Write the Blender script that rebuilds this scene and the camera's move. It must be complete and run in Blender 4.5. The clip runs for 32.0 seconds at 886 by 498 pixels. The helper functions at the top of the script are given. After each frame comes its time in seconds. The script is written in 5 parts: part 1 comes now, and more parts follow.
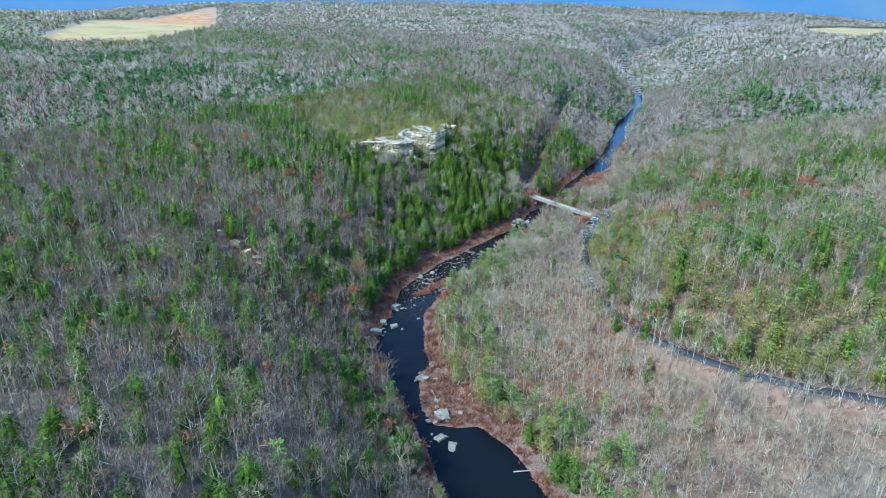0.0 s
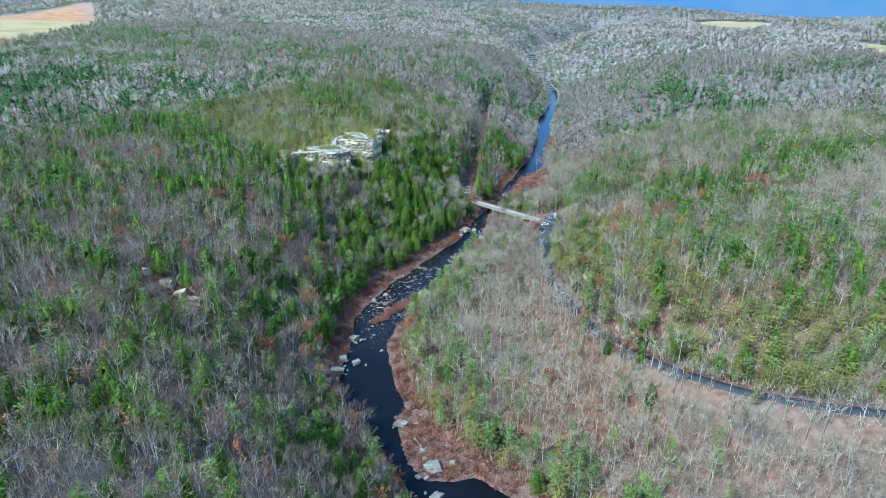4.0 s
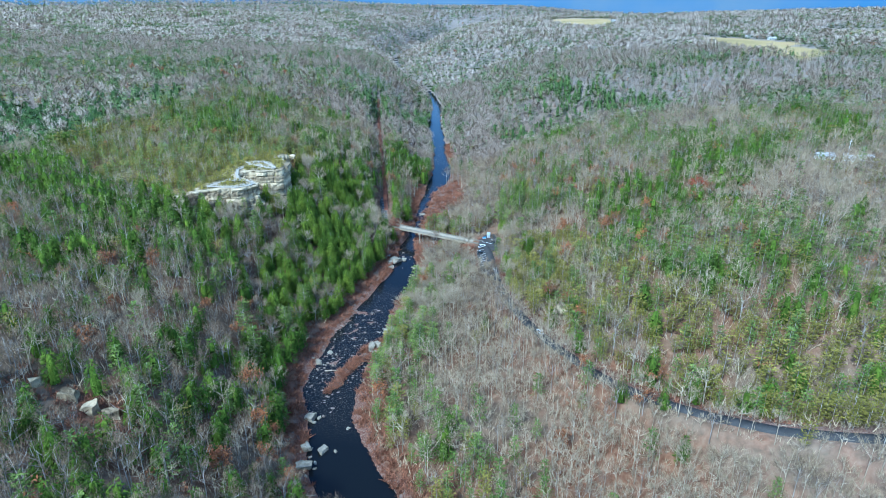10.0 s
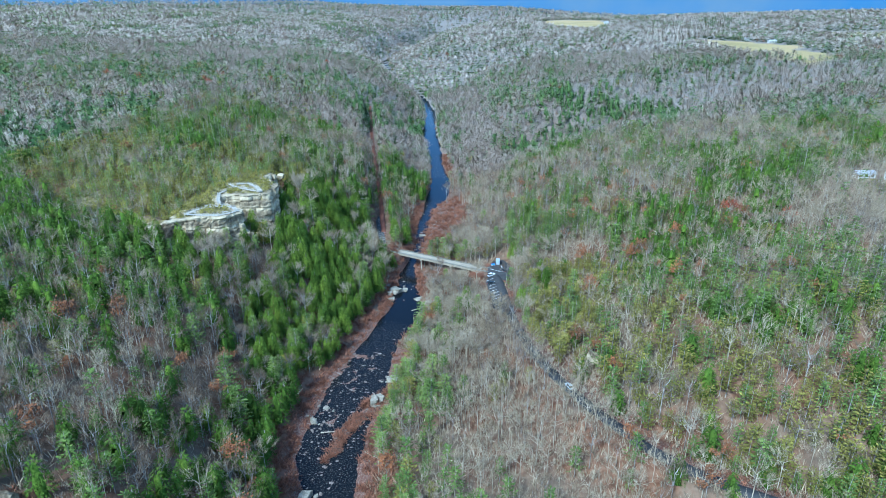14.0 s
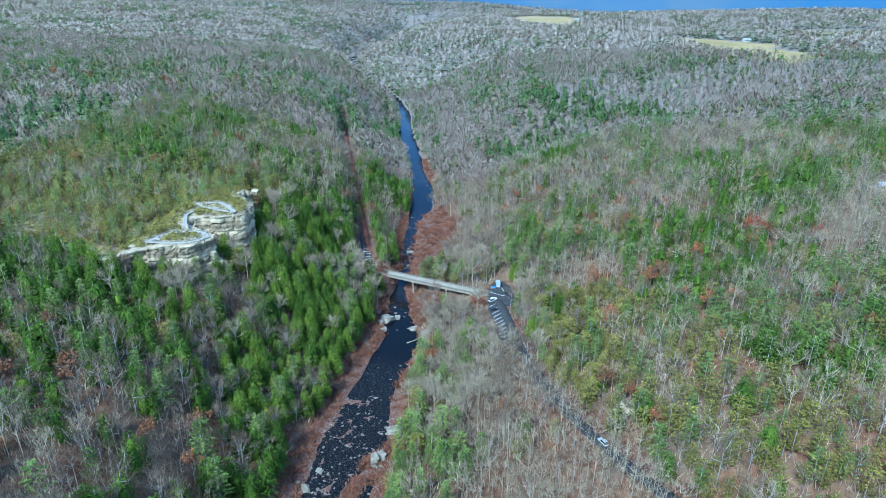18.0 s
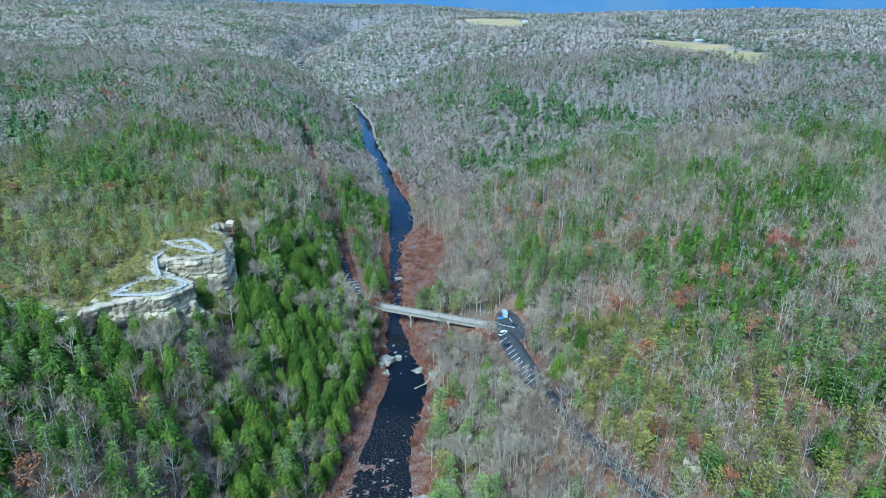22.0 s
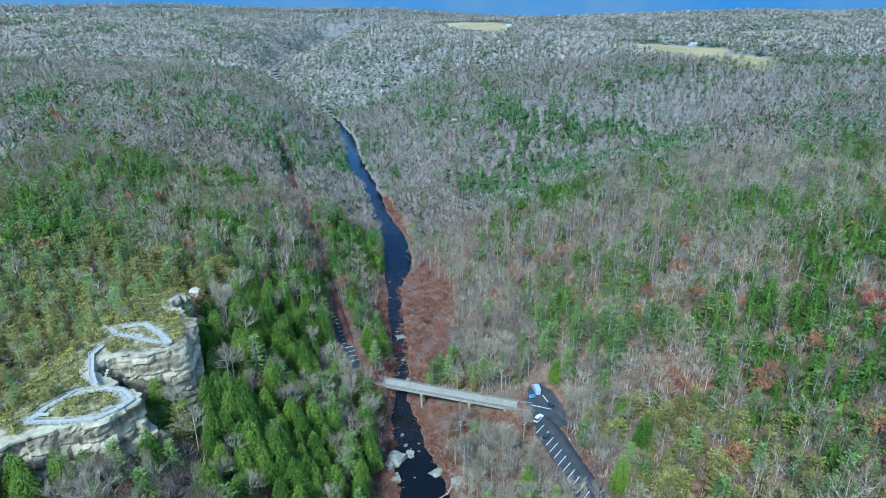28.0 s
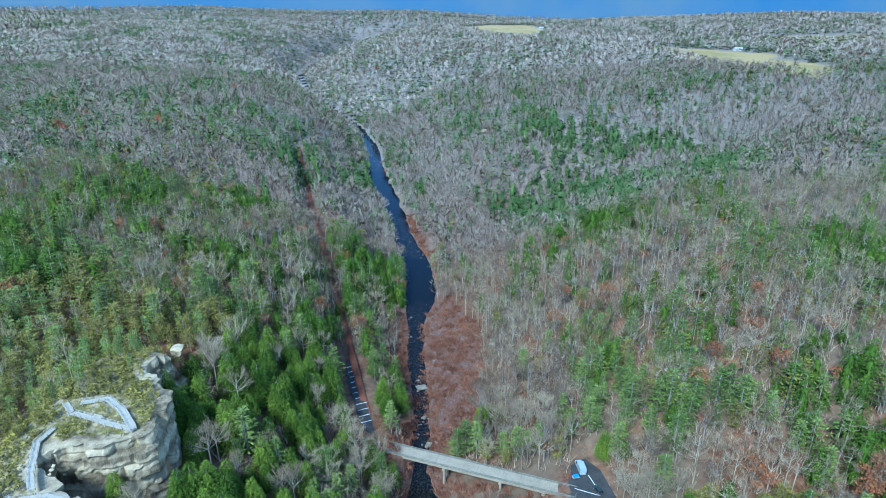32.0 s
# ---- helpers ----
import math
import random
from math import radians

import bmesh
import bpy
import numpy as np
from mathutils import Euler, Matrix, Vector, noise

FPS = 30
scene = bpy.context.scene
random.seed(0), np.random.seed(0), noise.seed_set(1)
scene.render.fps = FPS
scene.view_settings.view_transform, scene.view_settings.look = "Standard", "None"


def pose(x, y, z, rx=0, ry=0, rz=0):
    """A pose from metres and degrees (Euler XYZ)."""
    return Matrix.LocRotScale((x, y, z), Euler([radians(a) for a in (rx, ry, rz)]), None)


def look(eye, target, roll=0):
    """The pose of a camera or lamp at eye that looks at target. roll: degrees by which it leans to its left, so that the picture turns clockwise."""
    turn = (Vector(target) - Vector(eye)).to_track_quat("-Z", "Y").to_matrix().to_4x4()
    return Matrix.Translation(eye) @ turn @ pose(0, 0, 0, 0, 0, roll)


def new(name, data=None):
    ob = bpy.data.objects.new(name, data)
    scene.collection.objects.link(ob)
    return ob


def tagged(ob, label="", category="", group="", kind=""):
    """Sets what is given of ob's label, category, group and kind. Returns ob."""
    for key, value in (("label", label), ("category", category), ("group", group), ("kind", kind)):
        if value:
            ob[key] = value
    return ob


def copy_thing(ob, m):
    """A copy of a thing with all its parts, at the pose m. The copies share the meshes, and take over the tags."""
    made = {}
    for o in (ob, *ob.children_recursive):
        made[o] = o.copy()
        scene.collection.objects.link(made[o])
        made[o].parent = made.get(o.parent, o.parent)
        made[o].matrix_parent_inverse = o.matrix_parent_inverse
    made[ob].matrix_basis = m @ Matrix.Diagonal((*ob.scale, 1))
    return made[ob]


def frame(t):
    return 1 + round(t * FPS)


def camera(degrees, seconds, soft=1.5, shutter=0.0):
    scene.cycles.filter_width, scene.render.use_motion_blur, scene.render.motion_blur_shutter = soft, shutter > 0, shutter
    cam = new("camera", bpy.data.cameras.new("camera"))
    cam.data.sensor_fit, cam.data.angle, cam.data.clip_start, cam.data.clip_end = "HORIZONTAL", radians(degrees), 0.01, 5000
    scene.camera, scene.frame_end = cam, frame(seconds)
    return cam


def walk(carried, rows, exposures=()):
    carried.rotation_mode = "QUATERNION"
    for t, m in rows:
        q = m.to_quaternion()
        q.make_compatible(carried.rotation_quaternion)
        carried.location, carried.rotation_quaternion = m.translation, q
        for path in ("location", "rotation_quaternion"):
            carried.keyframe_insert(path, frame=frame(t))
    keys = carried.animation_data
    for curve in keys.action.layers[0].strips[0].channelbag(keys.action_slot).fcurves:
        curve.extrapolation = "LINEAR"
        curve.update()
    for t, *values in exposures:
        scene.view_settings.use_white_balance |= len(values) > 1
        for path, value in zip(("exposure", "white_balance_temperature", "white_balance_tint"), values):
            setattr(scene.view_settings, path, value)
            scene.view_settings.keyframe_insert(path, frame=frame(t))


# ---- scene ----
cam = camera(69.76, 32.0, soft=0.95)
# seconds, eye x y z, heading (clockwise from +y), tilt down, lean
PATH = [
    (0, 250.61, -463.83, 175.86, -36.798, 22.446, 0.130),
    (2, 228.49, -456.30, 176.19, -32.524, 22.653, 0.213),
    (6, 182.91, -443.84, 176.38, -22.935, 23.011, 0.264),
    (7, 171.75, -439.58, 176.61, -20.855, 23.031, 0.033),
    (9, 150.85, -428.87, 177.33, -16.013, 22.899, -0.223),
    (10.5, 139.19, -416.31, 177.89, -13.946, 22.783, -0.293),
    (13, 125.60, -390.58, 178.28, -13.295, 22.809, -0.183),
    (14.5, 118.21, -374.99, 178.21, -13.051, 22.752, -0.137),
    (17, 102.54, -351.37, 177.58, -11.342, 23.043, 0.322),
    (19, 84.75, -335.68, 177.44, -7.838, 23.197, 0.514),
    (21, 66.84, -319.48, 177.11, -5.264, 22.999, 0.331),
    (23, 53.07, -300.11, 177.39, -3.579, 22.879, 0.184),
    (24.5, 46.27, -283.91, 177.34, -2.753, 22.722, -0.024),
    (28, 38.06, -243.08, 177.58, -2.314, 22.725, -0.152),
    (30, 35.92, -219.83, 177.20, -3.088, 22.697, -0.076),
    (32, 34.98, -196.70, 177.27, -4.884, 22.563, -0.269),
]
walk(cam, [(t, pose(x, y, z, 90 - tilt, 0, -head) @ pose(0, 0, 0, 0, 0, lean)) for t, x, y, z, head, tilt, lean in PATH],
     exposures=[(0, 2.15, 4930, -3), (10, 2.1, 4790, -5), (32, 1.83, 4620, -8)])

# ---- light: thin high overcast ----
world = bpy.data.worlds.new("world")
scene.world = world
world.use_nodes = True
wn = world.node_tree.nodes
sky = wn.new("ShaderNodeTexSky")
sky.sky_type = "NISHITA"
sky.sun_disc = False
sky.sun_elevation, sky.sun_rotation = radians(45), radians(200)
sky.air_density, sky.dust_density, sky.ozone_density = 1.0, 0.6, 1.8
world.node_tree.links.new(sky.outputs[0], wn["Background"].inputs[0])
wn["Background"].inputs[1].default_value = 0.105
sun_data = bpy.data.lights.new("sun", "SUN")
sun_data.energy, sun_data.angle, sun_data.color = 2.0, radians(10), (1.0, 0.96, 0.9)
sun = new("sun", sun_data)
sun.matrix_basis = look((0, 0, 400), (34, 94, 300))


# ---- materials ----
def mat(name, rough=0.8, metal=0.0, spec=0.3):
    m = bpy.data.materials.new(name)
    m.use_nodes = True
    b = m.node_tree.nodes["Principled BSDF"]
    b.inputs["Roughness"].default_value = rough
    b.inputs["Metallic"].default_value = metal
    b.inputs["Specular IOR Level"].default_value = spec
    return m, m.node_tree.nodes, m.node_tree.links, b


def noise_tex(n, l, scale, detail=3.0, rough=0.6, coord=None):
    t = n.new("ShaderNodeTexNoise")
    t.inputs["Scale"].default_value, t.inputs["Detail"].default_value, t.inputs["Roughness"].default_value = scale, detail, rough
    if coord is None:
        coord = n.new("ShaderNodeNewGeometry").outputs["Position"]
    l.new(coord, t.inputs["Vector"])
    return t.outputs[0]


def ramp(n, l, fac, *stops):
    r = n.new("ShaderNodeValToRGB")
    e = r.color_ramp.elements
    while len(e) < len(stops):
        e.new(0.5)
    for k, (p, c) in enumerate(stops):
        e[k].position, e[k].color = p, (*c, 1)
    l.new(fac, r.inputs[0])
    return r.outputs[0]


def mix(n, l, fac, a, b, kind="MIX"):
    m = n.new("ShaderNodeMix")
    m.data_type, m.blend_type = "RGBA", kind
    if isinstance(fac, float):
        m.inputs[0].default_value = fac
    else:
        l.new(fac, m.inputs[0])
    for sock, v in ((m.inputs[6], a), (m.inputs[7], b)):
        if isinstance(v, tuple):
            sock.default_value = (*v, 1)
        else:
            l.new(v, sock)
    return m.outputs[2]


def bump(n, l, b, height, strength=0.4, dist=0.1):
    k = n.new("ShaderNodeBump")
    k.inputs["Strength"].default_value, k.inputs["Distance"].default_value = strength, dist
    l.new(height, k.inputs["Height"])
    l.new(k.outputs[0], b.inputs["Normal"])


def two_tone(name, dark, light, scale, rough=0.8, fine=0.0, dist=0.05, spec=0.3):
    m, n, l, b = mat(name, rough, 0, spec)
    a = noise_tex(n, l, scale, 4)
    c = ramp(n, l, a, (0.32, dark), (0.68, light))
    if fine:
        g = noise_tex(n, l, fine, 3)
        c = mix(n, l, 0.35, c, ramp(n, l, g, (0.35, tuple(v * 0.6 for v in dark)), (0.65, tuple(min(1, v * 1.25) for v in light))))
        bump(n, l, b, g, 0.5, dist)
    l.new(c, b.inputs["Base Color"])
    return m


def foliage(name, dark, light, lo=0.62, hi=1.3):
    """Needles or leaves: a hue for each tree by its random number and its place, and a shade for each tuft."""
    m, n, l, b = mat(name, 0.85, 0, 0.06)
    geo = n.new("ShaderNodeNewGeometry")
    info = n.new("ShaderNodeObjectInfo")
    add = n.new("ShaderNodeMath")
    add.operation = "ADD"
    big = noise_tex(n, l, 0.11, 2)
    l.new(big, add.inputs[0])
    half = n.new("ShaderNodeMath")
    half.operation = "MULTIPLY_ADD"
    l.new(info.outputs["Random"], half.inputs[0])
    half.inputs[1].default_value, half.inputs[2].default_value = 0.34, -0.17
    l.new(half.outputs[0], add.inputs[1])
    c = ramp(n, l, add.outputs[0], (0.34, dark), (0.66, light))
    c2 = ramp(n, l, geo.outputs["Random Per Island"], (0.0, (lo, lo, lo)), (1.0, (hi, hi, hi * 0.97)))
    c = mix(n, l, 1.0, c, c2, "MULTIPLY")
    c = mix(n, l, 1.0, c, ramp(n, l, noise_tex(n, l, 0.9, 3), (0.36, (0.8, 0.8, 0.8)), (0.64, (1.16, 1.16, 1.16))), "MULTIPLY")
    l.new(c, b.inputs["Base Color"])
    return m


M_HEMLOCK = foliage("hemlock_needles", (0.052, 0.086, 0.012), (0.125, 0.17, 0.022))
M_PINE = foliage("pine_needles", (0.08, 0.115, 0.028), (0.172, 0.21, 0.056))
M_OLIVE = foliage("scrub_pine_needles", (0.122, 0.112, 0.026), (0.235, 0.202, 0.05))
M_RUSSET = foliage("russet_leaves", (0.15, 0.07, 0.035), (0.27, 0.11, 0.05))
M_YELLOW = foliage("yellow_leaves", (0.22, 0.19, 0.03), (0.34, 0.29, 0.05))
M_TWIG = foliage("bare_twigs", (0.2, 0.156, 0.102), (0.325, 0.27, 0.19), 0.82, 1.15)
M_OAKTWIG = foliage("brown_oak_twigs", (0.11, 0.078, 0.052), (0.215, 0.16, 0.112), 0.82, 1.15)
M_BARK = two_tone("bark", (0.10, 0.085, 0.07), (0.33, 0.30, 0.27), 0.25)
M_PALE_BARK = two_tone("pale_bark", (0.2, 0.165, 0.115), (0.4, 0.345, 0.255), 0.3)
M_SHRUB = foliage("red_shrub", (0.1, 0.042, 0.027), (0.21, 0.1, 0.064), 0.6, 1.4)
# copies for distant stands, greyed and blued so the colour carries some haze
M_FARWOOD = foliage("hazed_grey_twigs", (0.225, 0.186, 0.152), (0.385, 0.335, 0.285), 0.86, 1.14)
M_FAROAK = foliage("hazed_brown_twigs", (0.165, 0.127, 0.1), (0.275, 0.222, 0.18), 0.86, 1.14)
M_FARHEMLOCK = foliage("hazed_hemlock_needles", (0.042, 0.075, 0.026), (0.09, 0.13, 0.042), 0.75, 1.2)
M_FARPINE = foliage("hazed_pine_needles", (0.085, 0.12, 0.046), (0.165, 0.205, 0.08), 0.78, 1.2)


def ground_material():
    m, n, l, b = mat("leaf_litter_ground", 0.95, 0, 0.1)
    big = noise_tex(n, l, 0.03, 4)
    mid = noise_tex(n, l, 0.35, 4)
    fine = noise_tex(n, l, 2.5, 3)
    c = ramp(n, l, mid, (0.3, (0.07, 0.036, 0.02)), (0.5, (0.145, 0.074, 0.043)), (0.72, (0.2, 0.13, 0.085)))
    c = mix(n, l, ramp(n, l, big, (0.45, (0, 0, 0)), (0.62, (0.55, 0.55, 0.55))), c, (0.13, 0.115, 0.085))
    # river bank: stones and rust-coloured scrub
    at = n.new("ShaderNodeAttribute")
    at.attribute_name = "zones"
    sep = n.new("ShaderNodeSeparateColor")
    l.new(at.outputs["Color"], sep.inputs[0])
    stone = ramp(n, l, noise_tex(n, l, 1.7, 5, 0.75), (0.38, (0.062, 0.028, 0.02)), (0.5, (0.115, 0.058, 0.04)), (0.64, (0.21, 0.165, 0.14)))
    c = mix(n, l, sep.outputs[0], c, stone)
    grass = ramp(n, l, noise_tex(n, l, 0.01, 4), (0.38, (0.23, 0.18, 0.075)), (0.5, (0.29, 0.22, 0.1)), (0.62, (0.31, 0.22, 0.105)))
    c = mix(n, l, sep.outputs[1], c, grass)
    heath = ramp(n, l, noise_tex(n, l, 0.25, 5, 0.7), (0.34, (0.075, 0.07, 0.02)), (0.48, (0.16, 0.135, 0.055)), (0.6, (0.34, 0.28, 0.18)))
    c = mix(n, l, sep.outputs[2], c, heath)
    # distant ground loses its red for grey: haze put into the base colour
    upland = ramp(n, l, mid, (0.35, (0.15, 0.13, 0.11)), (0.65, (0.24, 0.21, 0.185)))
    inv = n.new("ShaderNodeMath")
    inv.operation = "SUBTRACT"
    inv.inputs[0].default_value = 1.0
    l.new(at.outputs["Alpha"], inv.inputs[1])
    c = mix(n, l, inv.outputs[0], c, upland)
    soil = n.new("ShaderNodeAttribute")
    soil.attribute_name = "ploughed"
    grass = mix(n, l, soil.outputs["Fac"], grass, ramp(n, l, noise_tex(n, l, 0.03, 4), (0.4, (0.26, 0.125, 0.055)), (0.62, (0.36, 0.2, 0.095))))
    c = mix(n, l, sep.outputs[1], c, grass)
    l.new(c, b.inputs["Base Color"])
    bump(n, l, b, fine, 0.6, 0.3)
    return m


M_GROUND = ground_material()
M_MAPLE = foliage("red_maple_leaves", (0.2, 0.05, 0.03), (0.34, 0.09, 0.05))
M_BRUSH = foliage("brown_brush", (0.15, 0.115, 0.075), (0.31, 0.25, 0.175))


def water_material():
    """Peat-dark river water: a black body under a clear skin, with pale broken water in the rapids."""
    m = bpy.data.materials.new("river_water")
    m.use_nodes = True
    n, l = m.node_tree.nodes, m.node_tree.links
    n.remove(n["Principled BSDF"])
    at = n.new("ShaderNodeAttribute")
    at.attribute_name = "rapid"
    f = noise_tex(n, l, 1.4, 5, 0.75)
    foam = n.new("ShaderNodeMath")
    foam.operation = "MULTIPLY"
    l.new(ramp(n, l, f, (0.54, (0, 0, 0)), (0.68, (0.8, 0.8, 0.8))), foam.inputs[0])
    l.new(at.outputs["Fac"], foam.inputs[1])
    body = n.new("ShaderNodeBsdfDiffuse")
    l.new(mix(n, l, foam.outputs[0], (0.005, 0.006, 0.007), (0.17, 0.145, 0.12)), body.inputs[0])
    skin = n.new("ShaderNodeBsdfGlossy")
    skin.inputs[0].default_value = (0.27, 0.33, 0.43, 1)
    skin.inputs["Roughness"].default_value = 0.07
    fres = n.new("ShaderNodeFresnel")
    fres.inputs[0].default_value = 1.33
    k = n.new("ShaderNodeBump")
    k.inputs["Distance"].default_value = 0.12
    k.inputs["Strength"].default_value = 0.45
    l.new(noise_tex(n, l, 0.9, 4), k.inputs["Height"])
    l.new(k.outputs[0], skin.inputs["Normal"])
    l.new(k.outputs[0], fres.inputs["Normal"])
    both = n.new("ShaderNodeMixShader")
    l.new(fres.outputs[0], both.inputs[0])
    l.new(body.outputs[0], both.inputs[1])
    l.new(skin.outputs[0], both.inputs[2])
    l.new(both.outputs[0], n["Material Output"].inputs[0])
    return m


M_WATER = water_material()


def rock_material(name, dark, mid, light, band=0.0):
    m, n, l, b = mat(name, 0.95, 0, 0.08)
    a = noise_tex(n, l, 0.35, 5, 0.65)
    c = ramp(n, l, a, (0.3, dark), (0.48, mid), (0.66, light))
    f = noise_tex(n, l, 2.2, 4, 0.7)
    c = mix(n, l, 0.4, c, ramp(n, l, f, (0.36, dark), (0.62, light)))
    if band:
        mp = n.new("ShaderNodeMapping")
        mp.inputs["Scale"].default_value = (1, 1, 0.1)
        l.new(n.new("ShaderNodeNewGeometry").outputs["Position"], mp.inputs["Vector"])
        c = mix(n, l, ramp(n, l, noise_tex(n, l, 0.5, 4, 0.7, mp.outputs[0]), (0.44, (0, 0, 0)), (0.6, (0.8, 0.8, 0.8))), c, dark)
        w = n.new("ShaderNodeTexWave")
        w.wave_type, w.bands_direction = "BANDS", "Z"
        w.inputs["Scale"].default_value, w.inputs["Distortion"].default_value = band, 3.0
        w.inputs["Detail"].default_value = 3
        l.new(n.new("ShaderNodeNewGeometry").outputs["Position"], w.inputs["Vector"])
        c = mix(n, l, 0.45, c, ramp(n, l, w.outputs[1], (0.15, dark), (0.5, mid), (0.8, light)))
    l.new(c, b.inputs["Base Color"])
    bump(n, l, b, f, 0.7, 0.25)
    return m


M_CLIFF = rock_material("sandstone_cliff", (0.075, 0.058, 0.038), (0.31, 0.25, 0.16), (0.5, 0.415, 0.28), 0.05)
M_BOULDER = rock_material("river_boulder", (0.07, 0.06, 0.045), (0.17, 0.152, 0.118), (0.33, 0.3, 0.24))
M_CONCRETE = two_tone("bridge_concrete", (0.2, 0.168, 0.122), (0.32, 0.272, 0.2), 0.2, 0.85, 2.0, 0.01)
# rail concrete with its shade painted in as a darker tone; also for joints
M_RAIL = two_tone("shaded_rail_concrete", (0.11, 0.108, 0.09), (0.21, 0.2, 0.165), 0.4, 0.9, 2.0, 0.01)
M_ASPHALT = two_tone("asphalt", (0.034, 0.034, 0.035), (0.06, 0.06, 0.06), 0.3, 0.95, 3.0, 0.01, 0.1)
M_PAINT = two_tone("white_road_paint", (0.6, 0.6, 0.6), (0.8, 0.8, 0.8), 1.0, 0.7)
M_WOOD = two_tone("weathered_boards", (0.27, 0.245, 0.205), (0.39, 0.355, 0.3), 0.6, 0.8, 4.0, 0.01)
M_DIRT = two_tone("red_dirt", (0.12, 0.045, 0.026), (0.2, 0.075, 0.042), 0.3, 0.95, 2.0, 0.05)


def plain(name, colour, rough=0.5, metal=0.0, spec=0.4):
    m, n, l, b = mat(name, rough, metal, spec)
    l.new(mix(n, l, ramp(n, l, noise_tex(n, l, 3.0, 3), (0.4, (0, 0, 0)), (0.6, (0.3, 0.3, 0.3))), colour, tuple(v * 0.75 for v in colour)), b.inputs["Base Color"])
    return m


M_WHITE = plain("white_car_paint", (0.75, 0.76, 0.77), 0.3)
M_DARK = plain("dark_car_paint", (0.03, 0.04, 0.045), 0.25)
M_SILVER = plain("silver_car_paint", (0.45, 0.48, 0.5), 0.3, 0.4)
M_BLUEGREY = plain("blue_grey_box_roof", (0.3, 0.36, 0.42), 0.45)
M_BLUE = plain("blue_cover", (0.05, 0.2, 0.5), 0.6)
M_GLASS = plain("car_glass", (0.015, 0.02, 0.025), 0.08, 0, 0.6)
M_TYRE = plain("tyre_rubber", (0.02, 0.02, 0.02), 0.9)
M_RIM = plain("alloy_rim", (0.5, 0.5, 0.52), 0.35, 0.8)
M_LAMP = plain("lamp_lens", (0.6, 0.6, 0.58), 0.2)
M_RED = plain("red_lens", (0.35, 0.02, 0.02), 0.3)
M_ROOF = plain("metal_roof", (0.4, 0.4, 0.4), 0.5, 0.2)
M_SIDING = plain("white_siding", (0.5, 0.5, 0.48), 0.7)
M_STEEL = plain("galvanised_steel", (0.5, 0.5, 0.5), 0.45, 0.7)


# ---- mesh helpers ----
def mesh_np(name, verts, tris, mats, slot=None, smooth=False):
    """A mesh from arrays of corners and triangles."""
    me = bpy.data.meshes.new(name)
    verts, tris = np.asarray(verts, np.float32), np.asarray(tris, np.int32)
    k = tris.shape[1]
    me.vertices.add(len(verts))
    me.vertices.foreach_set("co", verts.ravel())
    me.loops.add(tris.size)
    me.loops.foreach_set("vertex_index", tris.ravel())
    me.polygons.add(len(tris))
    me.polygons.foreach_set("loop_start", np.arange(0, tris.size, k, dtype=np.int32))
    for m in mats:
        me.materials.append(m)
    if slot is not None:
        me.polygons.foreach_set("material_index", np.asarray(slot, np.int32))
    me.polygons.foreach_set("use_smooth", np.full(len(tris), smooth))
    me.update(calc_edges=True)
    return me


def part(name, bm, material, parent=None, label=""):
    """Links a bmesh as one mesh object under a thing or a part."""
    me = bpy.data.meshes.new(name)
    bm.to_mesh(me)
    bm.free()
    me.materials.append(material)
    ob = new(name, me)
    ob.parent = parent
    return tagged(ob, label)


def box(bm, x0, y0, z0, x1, y1, z1, m=None, bevel=0.0):
    r = bmesh.ops.create_cube(bm, size=1.0, matrix=Matrix.Translation(((x0 + x1) / 2, (y0 + y1) / 2, (z0 + z1) / 2)) @ Matrix.Diagonal((x1 - x0, y1 - y0, z1 - z0, 1)))
    if bevel:
        edges = list({e for v in r["verts"] for e in v.link_edges})
        r = bmesh.ops.bevel(bm, geom=edges, offset=bevel, segments=1, affect="EDGES")
    if m is not None:
        bmesh.ops.transform(bm, matrix=m, verts=r["verts"])
    return bm


def hash01(ix, iy, seed):
    h = (ix.astype(np.int64) * 374761393 + iy.astype(np.int64) * 668265263 + seed * 1442695041) & 0x7FFFFFFF
    h = ((h ^ (h >> 13)) * 1274126177) & 0x7FFFFFFF
    return ((h ^ (h >> 16)) & 0xFFFF) / 65535.0


def vnoise(x, y, size, seed, octaves=3):
    """Smooth noise, 0 to 1, over the plan."""
    total, amp, norm = 0, 1.0, 0
    for o in range(octaves):
        u, v = np.asarray(x) / size, np.asarray(y) / size
        iu, iv = np.floor(u), np.floor(v)
        fu, fv = u - iu, v - iv
        fu, fv = fu * fu * (3 - 2 * fu), fv * fv * (3 - 2 * fv)
        a, b = hash01(iu, iv, seed + o), hash01(iu + 1, iv, seed + o)
        c, d = hash01(iu, iv + 1, seed + o), hash01(iu + 1, iv + 1, seed + o)
        total = total + amp * ((a * (1 - fu) + b * fu) * (1 - fv) + (c * (1 - fu) + d * fu) * fv)
        norm += amp
        amp, size = amp * 0.5, size * 0.5
    return total / norm


